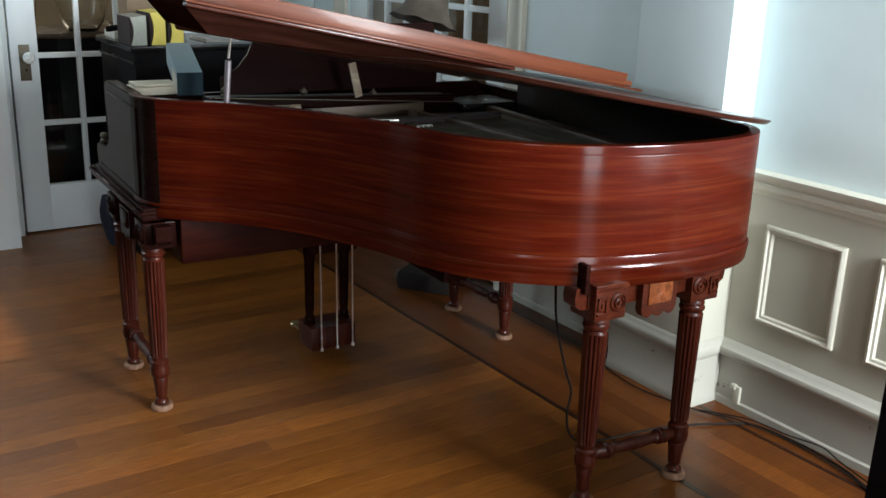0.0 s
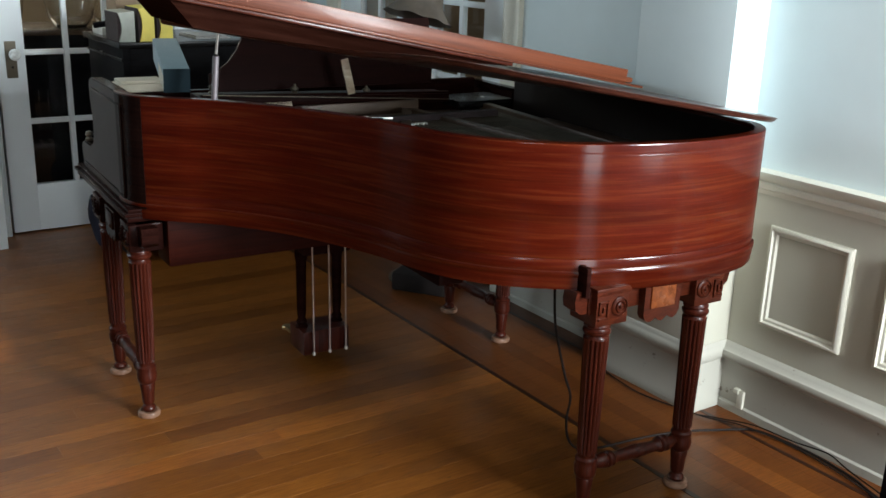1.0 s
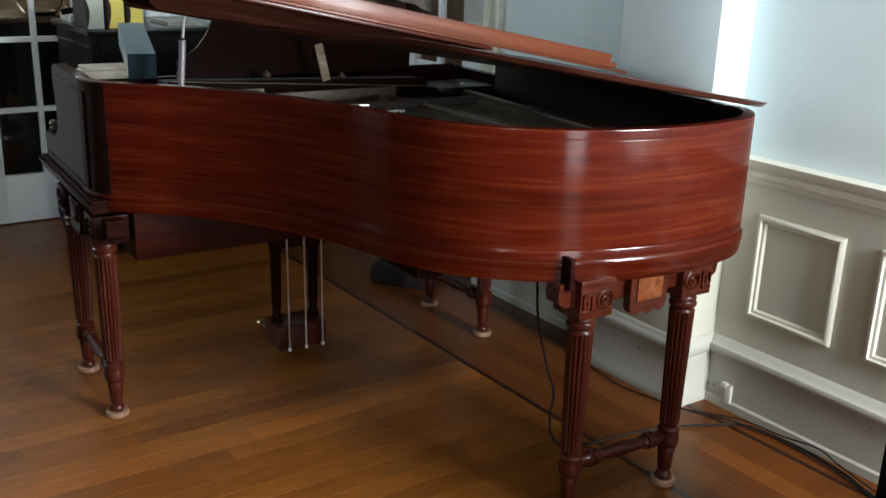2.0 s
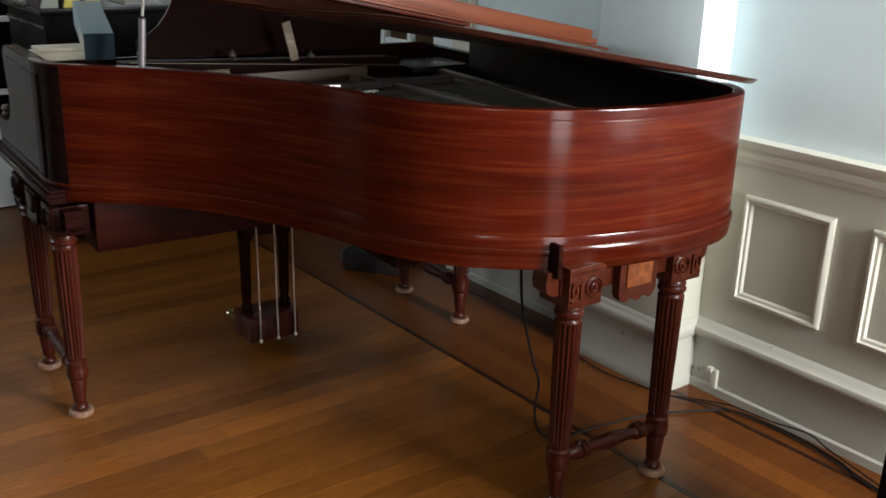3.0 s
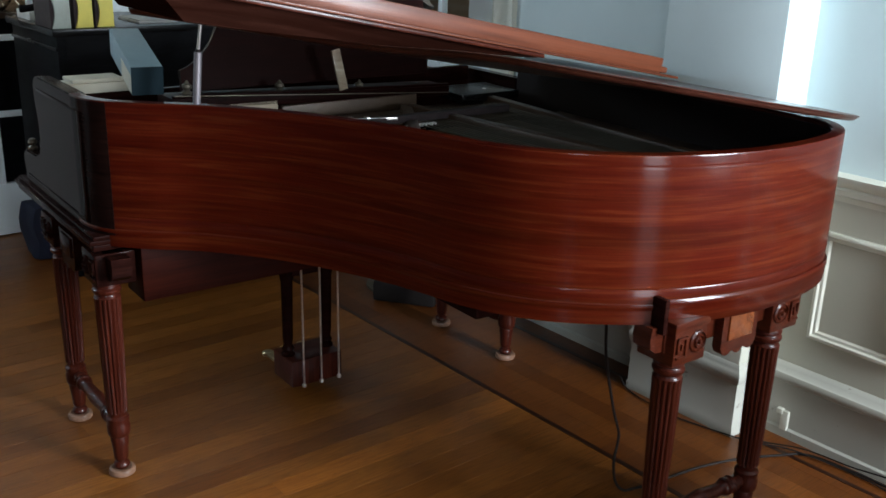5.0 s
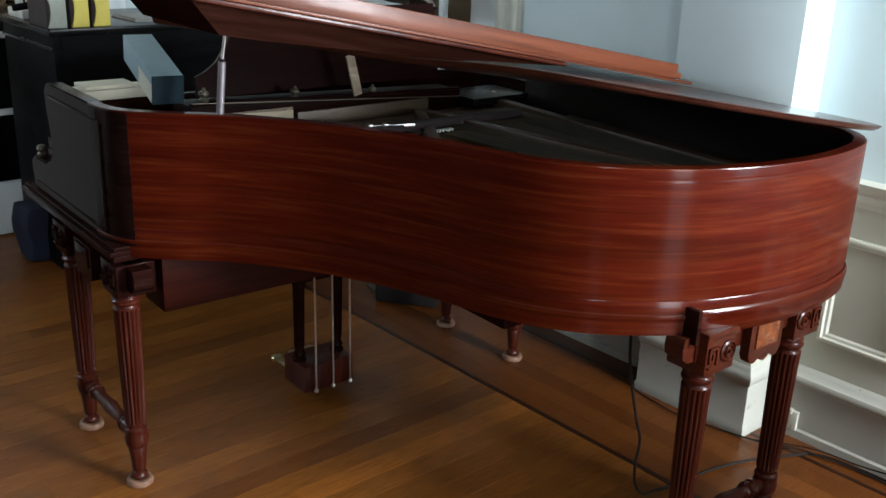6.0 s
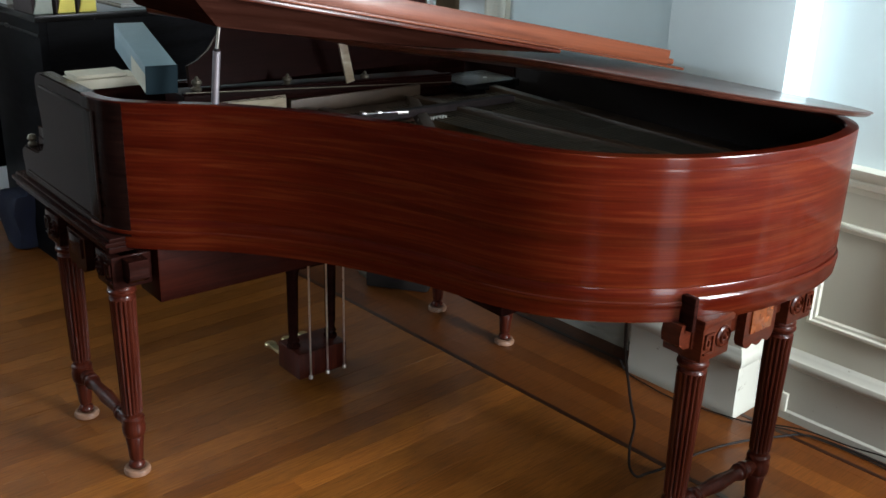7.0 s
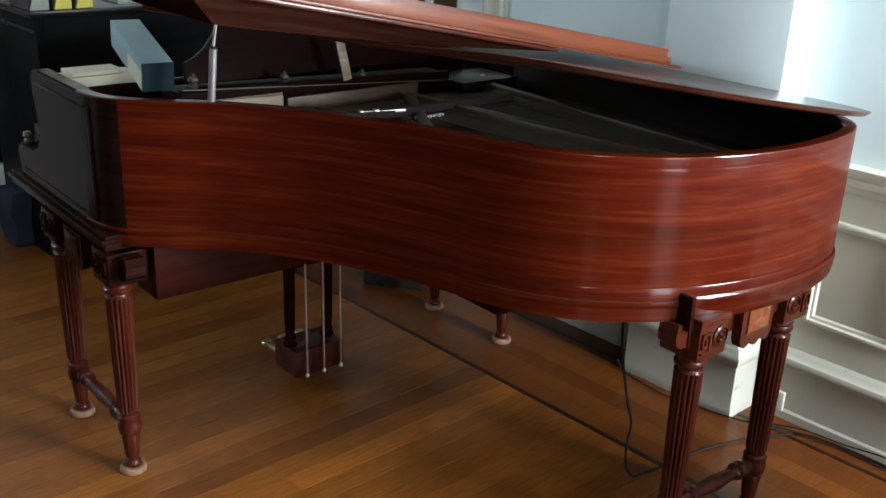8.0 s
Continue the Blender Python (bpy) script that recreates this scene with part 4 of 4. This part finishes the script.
# navy cloth bag on the floor by the upright
bag = thing("tote_bag", "slumped navy blue cloth tote bag on the floor", "bag", pose(0.475, 1.93, 0))
bm = bmesh.new()
box(bm, -0.12, 0.12, -0.09, 0.09, 0.0, 0.25, 0.03)
bmesh.ops.subdivide_edges(bm, edges=list(bm.edges), cuts=3, use_grid_fill=True)
for v in bm.verts:
    k = v.co.z / 0.25
    v.co += Vector((0.020 * noise.noise(v.co * 9), 0.020 * noise.noise(v.co * 9 + Vector((5, 0, 0))) - 0.03 * k * k, 0.015 * k * noise.noise(v.co * 11)))
    v.co.z = max(0.0, v.co.z)
part("body", bm, BLUE_CLOTH, bag)
tube("strap", [(-0.06, -0.09, 0.22), (-0.05, -0.11, 0.27), (0.0, -0.125, 0.29), (0.05, -0.11, 0.27), (0.06, -0.09, 0.22)], 0.008, BLUE_CLOTH, bag)

# floor lamp with a bell shade between the piano and the double doors
lamp = thing("floor_lamp", "floor lamp with a flared grey-brown bell shade", "lamp", pose(1.49, 0.72, 0))
bm = bmesh.new()
prof = [(0.150, 1.145), (0.132, 1.160), (0.112, 1.185), (0.096, 1.215), (0.086, 1.26), (0.077, 1.33), (0.066, 1.40), (0.050, 1.44)]
rings = []
for r, z in prof + [(r - 0.003, z) for r, z in reversed(prof)]:
    rings.append([bm.verts.new((r * (1 + 0.02 * math.cos(8 * a)) * math.cos(a), r * (1 + 0.02 * math.cos(8 * a)) * math.sin(a), z + 0.003 * math.cos(8 * a) * (z < 1.15))) for a in (2 * math.pi * k / 64 for k in range(64))])
for a, b in zip(rings, rings[1:] + rings[:1]):
    for k in range(64):
        bm.faces.new((a[k], a[(k + 1) % 64], b[(k + 1) % 64], b[k]))
tilt = Matrix.Translation((0, 0, 1.325)) @ Matrix.Rotation(radians(-10), 4, Vector((0.87, -0.49, 0))) @ Matrix.Rotation(radians(14), 4, Vector((0.49, 0.87, 0))) @ Matrix.Translation((0, 0, -1.3))
part("shade", bm, GREY_CLOTH, lamp, "flared cloth bell shade, tilted", True, tilt)
bm = bmesh.new()
lathe(bm, [(0.14, 0), (0.14, 0.012), (0.06, 0.03), (0.015, 0.05), (0.011, 0.08), (0.011, 1.25), (0.02, 1.27), (0.008, 1.44), (0.06, 1.445)], 20)
part("stand", bm, OLD_BRASS, lamp)

# dark low case on the floor below the bass side
bm = bmesh.new()
box(bm, -0.16, 0.16, -0.13, 0.13, 0.0, 0.085, 0.015)
tagged(part("flat_case", bm, RUBBER, None, "flat black case lying on the floor", True, pose(1.50, 0.63, 0, 0, 0, 35)), "", "case")

# cables, wall socket and dark stand edge by the wainscot
tube("cable", [(0.866, -0.93, 0.68), (0.872, -0.93, 0.55), (0.885, -0.93, 0.45), (0.930, -0.93, 0.30), (0.960, -0.93, 0.22), (0.951, -0.93, 0.15), (0.962, -0.93, 0.085), (1.000, -0.93, 0.040), (1.07, -0.915, 0.012), (1.14, -0.925, 0.006), (1.29, -0.945, 0.006), (1.43, -0.985, 0.006), (1.56, -1.05, 0.006), (1.63, -1.10, 0.006), (1.652, -1.22, 0.006), (1.655, -1.32, 0.006), (1.635, -1.45, 0.006), (1.60, -1.55, 0.006), (1.56, -1.75, 0.006)], 0.0038, RUBBER, None, "black cable hanging from the piano and lying on the floor", "cable")
tube("cable", [(1.532, -0.46, 0.035), (1.525, -0.50, 0.006), (1.505, -0.60, 0.006), (1.498, -0.70, 0.006), (1.522, -0.82, 0.006), (1.555, -0.96, 0.010), (1.60, -1.06, 0.016), (1.64, -1.20, 0.006), (1.632, -1.36, 0.006), (1.60, -1.52, 0.006), (1.54, -1.72, 0.006)], 0.0024, RUBBER, None, "black cable lying along the baseboard", "cable")
tube("cable", [(1.530, -0.93, 0.016), (1.585, -1.00, 0.015), (1.62, -1.10, 0.026), (1.655, -1.22, 0.016), (1.658, -1.34, 0.030), (1.648, -1.42, 0.016), (1.59, -1.62, 0.015)], 0.0024, RUBBER, None, "thin black cable crossing the others on the floor", "cable")
socket = thing("wall_socket", "small white surface socket on the baseboard", "socket", pose(EAST - 0.017, -0.985, 0.025))
part("plate", boxes((-0.012, 0.0, -0.012, 0.012, 0.0, 0.062), bevel=0.002), TRIM, socket)
part("top_bracket", boxes((-0.016, 0.0, 0.006, 0.026, 0.05, 0.066), bevel=0.002), TRIM, socket)
speaker = thing("loudspeaker", "black loudspeaker cabinet standing on the floor", "loudspeaker", pose(1.030, -1.855, 0, 0, 0, -8))
part("cabinet", boxes((0, 0.32, -0.30, 0, 0.0, 0.82), bevel=0.01), EBONY, speaker)
part("grille", boxes((0.02, 0.30, 0.0, 0.008, 0.05, 0.78), bevel=0.004), FELT, speaker)

# sideboard with glass bowls in the room behind the glazed door
side = thing("sideboard", "dark wooden sideboard behind the glazed door", "sideboard", pose(-0.25, 2.68, 0))
part("body", boxes((0, 1.5, 0, 0.5, 0.0, 0.955), bevel=0.006), EBONY, side)
part("top", boxes((-0.02, 1.52, -0.02, 0.52, 0.955, 0.985), bevel=0.006), SIDEBOARD_TOP, side, "polished brown top")
for x, y, r, h in ((0.535, 2.82, 0.145, 0.19), (0.22, 2.86, 0.09, 0.2), (0.76, 2.92, 0.09, 0.14)):
    bm = bmesh.new()
    lathe(bm, [(0.50 * r, 0), (0.55 * r, 0.004), (0.60 * r, 0.012), (0.78 * r, 0.25 * h), (0.90 * r, 0.6 * h), (r, 0.97 * h), (1.02 * r, h), (0.97 * r, h), (0.87 * r, 0.6 * h), (0.74 * r, 0.27 * h), (0.55 * r, 0.10 * h), (0.02, 0.08 * h)], 24)
    tagged(part("glass_bowl", bm, CUT_GLASS, None, "clear cut glass bowl on the dark sideboard", True, pose(x, y, 0.985)), "", "bowl", "bowls on the sideboard")

# windows of the room, and two added behind the fill lamps of the rooms beyond
def window(name, m, width, height):
    w = thing(name, "white painted sash window letting in daylight", "window", m, "", "structure")
    for a in ((0, 0.06, 0, height), (width - 0.06, width, 0, height), (0.06, width - 0.06, 0, 0.04), (0.06, width - 0.06, height - 0.04, height), *([(0.06, width - 0.06, height / 2 - 0.025, height / 2 + 0.025)] if height > 1 else [])):
        part("window_frame", boxes((a[0], a[1], -0.05, 0.0, a[2], a[3])), TRIM, w)
    bm = bmesh.new()
    box(bm, 0.06, width - 0.06, -0.03, -0.026, 0.04, height - 0.04)
    pane = part("pane", bm, GLASS, w, "", False)
    pane.visible_shadow = False


window("window_south", pose(-3.25, SOUTH - 0.06, 1.10), 1.10, 1.50)
window("window_south_tall", pose(-0.55, SOUTH - 0.06, 0.02), 1.0, 2.38)
window("window_east", pose(EAST + 0.06, -4.15, 0.75, 0, 0, 90), 1.10, 1.55)
window("fill_window_hall", pose(3.76, 0.85, 1.72, 0, 0, 90), 0.8, 0.56)
window("fill_window_dining", pose(0.65, 4.76, 1.72, 0, 0, 180), 0.9, 0.56)
window("window_west", pose(WEST - 0.06, 1.95, 2.40, 0, 0, -90), 1.35, 0.30)
window("window_north", pose(-1.25, NORTH + 0.06, 0.1, 0, 0, 180), 1.0, 2.2)

# ---- oak strips and inlaid lines of the floor, last ----
INLAY_A, INLAY_B = 1.158, 1.592
STRIP_W = 0.076
strip_meshes = {}


def strip_mesh(length, pale):
    size = round(length, 2)
    key = (size, pale)
    if key not in strip_meshes:
        bm = bmesh.new()
        e, w = 0.00015, STRIP_W / 2
        base = [bm.verts.new(p) for p in ((0, -w, -0.018), (size, -w, -0.018), (size, w, -0.018), (0, w, -0.018))]
        mid = [bm.verts.new(p) for p in ((0, -w, -e), (size, -w, -e), (size, w, -e), (0, w, -e))]
        top = [bm.verts.new(p) for p in ((e, -w + e, 0), (size - e, -w + e, 0), (size - e, w - e, 0), (e, w - e, 0))]
        for a, b in ((base, mid), (mid, top)):
            for i in range(4):
                bm.faces.new((a[i], a[(i + 1) % 4], b[(i + 1) % 4], b[i]))
        bm.faces.new(top)
        me = bpy.data.meshes.new("strip")
        bm.to_mesh(me), bm.free()
        me.materials.append(OAK_PALE if pale else OAK)
        strip_meshes[key] = me
    return strip_meshes[key]


rest_v, rest_f = [], []


def lay(x, y, length, turn, near, pale=False):
    if near:
        ob = new("strip", strip_mesh(length, pale))
        ob.matrix_basis, ob.parent = pose(x, y, 0, 0, 0, turn), floor
        return
    m, w, e, k = pose(x, y, 0, 0, 0, turn), STRIP_W / 2, 0.00015, len(rest_v)
    for p in ((0, -w, -0.018), (length, -w, -0.018), (length, w, -0.018), (0, w, -0.018), (e, -w + e, 0), (length - e, -w + e, 0), (length - e, w - e, 0), (e, w - e, 0)):
        rest_v.append(tuple(m @ Vector(p)))
    for i in range(4):
        rest_f.append((k + i, k + (i + 1) % 4, k + 4 + (i + 1) % 4, k + 4 + i))
    rest_f.append((k + 4, k + 5, k + 6, k + 7))


rng = random.Random(11)
count = 0
v = SOUTH - 0.3
end = INLAY_A - 0.003
while v < 4.6:
    u = WEST
    while u < end - 0.02:
        n = min(round(rng.uniform(0.9, 2.6), 1), end - u)
        n = end - u if end - u - n < 0.3 else n
        near = -0.8 < u + n / 2 < 1.2 and -1.9 < v < 1.7 and count < 300
        count += near
        lay(u, v, n - 0.0002, 0, near, abs(v + 0.345) < STRIP_W / 2)
        u += n
    v += STRIP_W + 0.0009
# border strips laid along the wall
split_v, split_f = len(rest_v), len(rest_f)
for k in range(50):
    yy = SOUTH
    while yy < 4.6:
        n = round(rng.uniform(0.6, 1.6), 1)
        lay(INLAY_A + 0.009 + STRIP_W * (k + 0.5), yy, n, 90, False)
        yy += n
border = bpy.data.meshes.new("border_field")
border.from_pydata(rest_v[split_v:], [], [tuple(i - split_v for i in f) for f in rest_f[split_f:]])
border.materials.append(OAK_BORDER_DIM)
border_field = new("border_field", border)
border_field.parent = floor
tagged(border_field, "oak strips along the wall, dimmed in colour against strong window light", "", "", "stuff")
del rest_v[split_v:], rest_f[split_f:]
me = bpy.data.meshes.new("strip_field")
me.from_pydata(rest_v, [], rest_f)
me.materials.append(OAK)
field = new("strip_field", me)
field.parent = floor
tagged(field, "oak strips farther off", "", "", "stuff")
bm = bmesh.new()
for x0, x1 in ((INLAY_A - 0.009, INLAY_A + 0.009), (INLAY_B - 0.008, INLAY_B + 0.008)):
    vs = [bm.verts.new(p) for p in ((x0, SOUTH, 0.0012), (x1, SOUTH, 0.0012), (x1, NORTH, 0.0012), (x0, NORTH, 0.0012))]
    lo = [bm.verts.new((v.co.x, v.co.y, -0.018)) for v in vs]
    bm.faces.new(vs)
    for i in range(4):
        bm.faces.new((lo[i], lo[(i + 1) % 4], vs[(i + 1) % 4], vs[i]))
inl = part("inlay_line", bm, WALNUT, floor, "dark inlaid line in the oak floor", False)
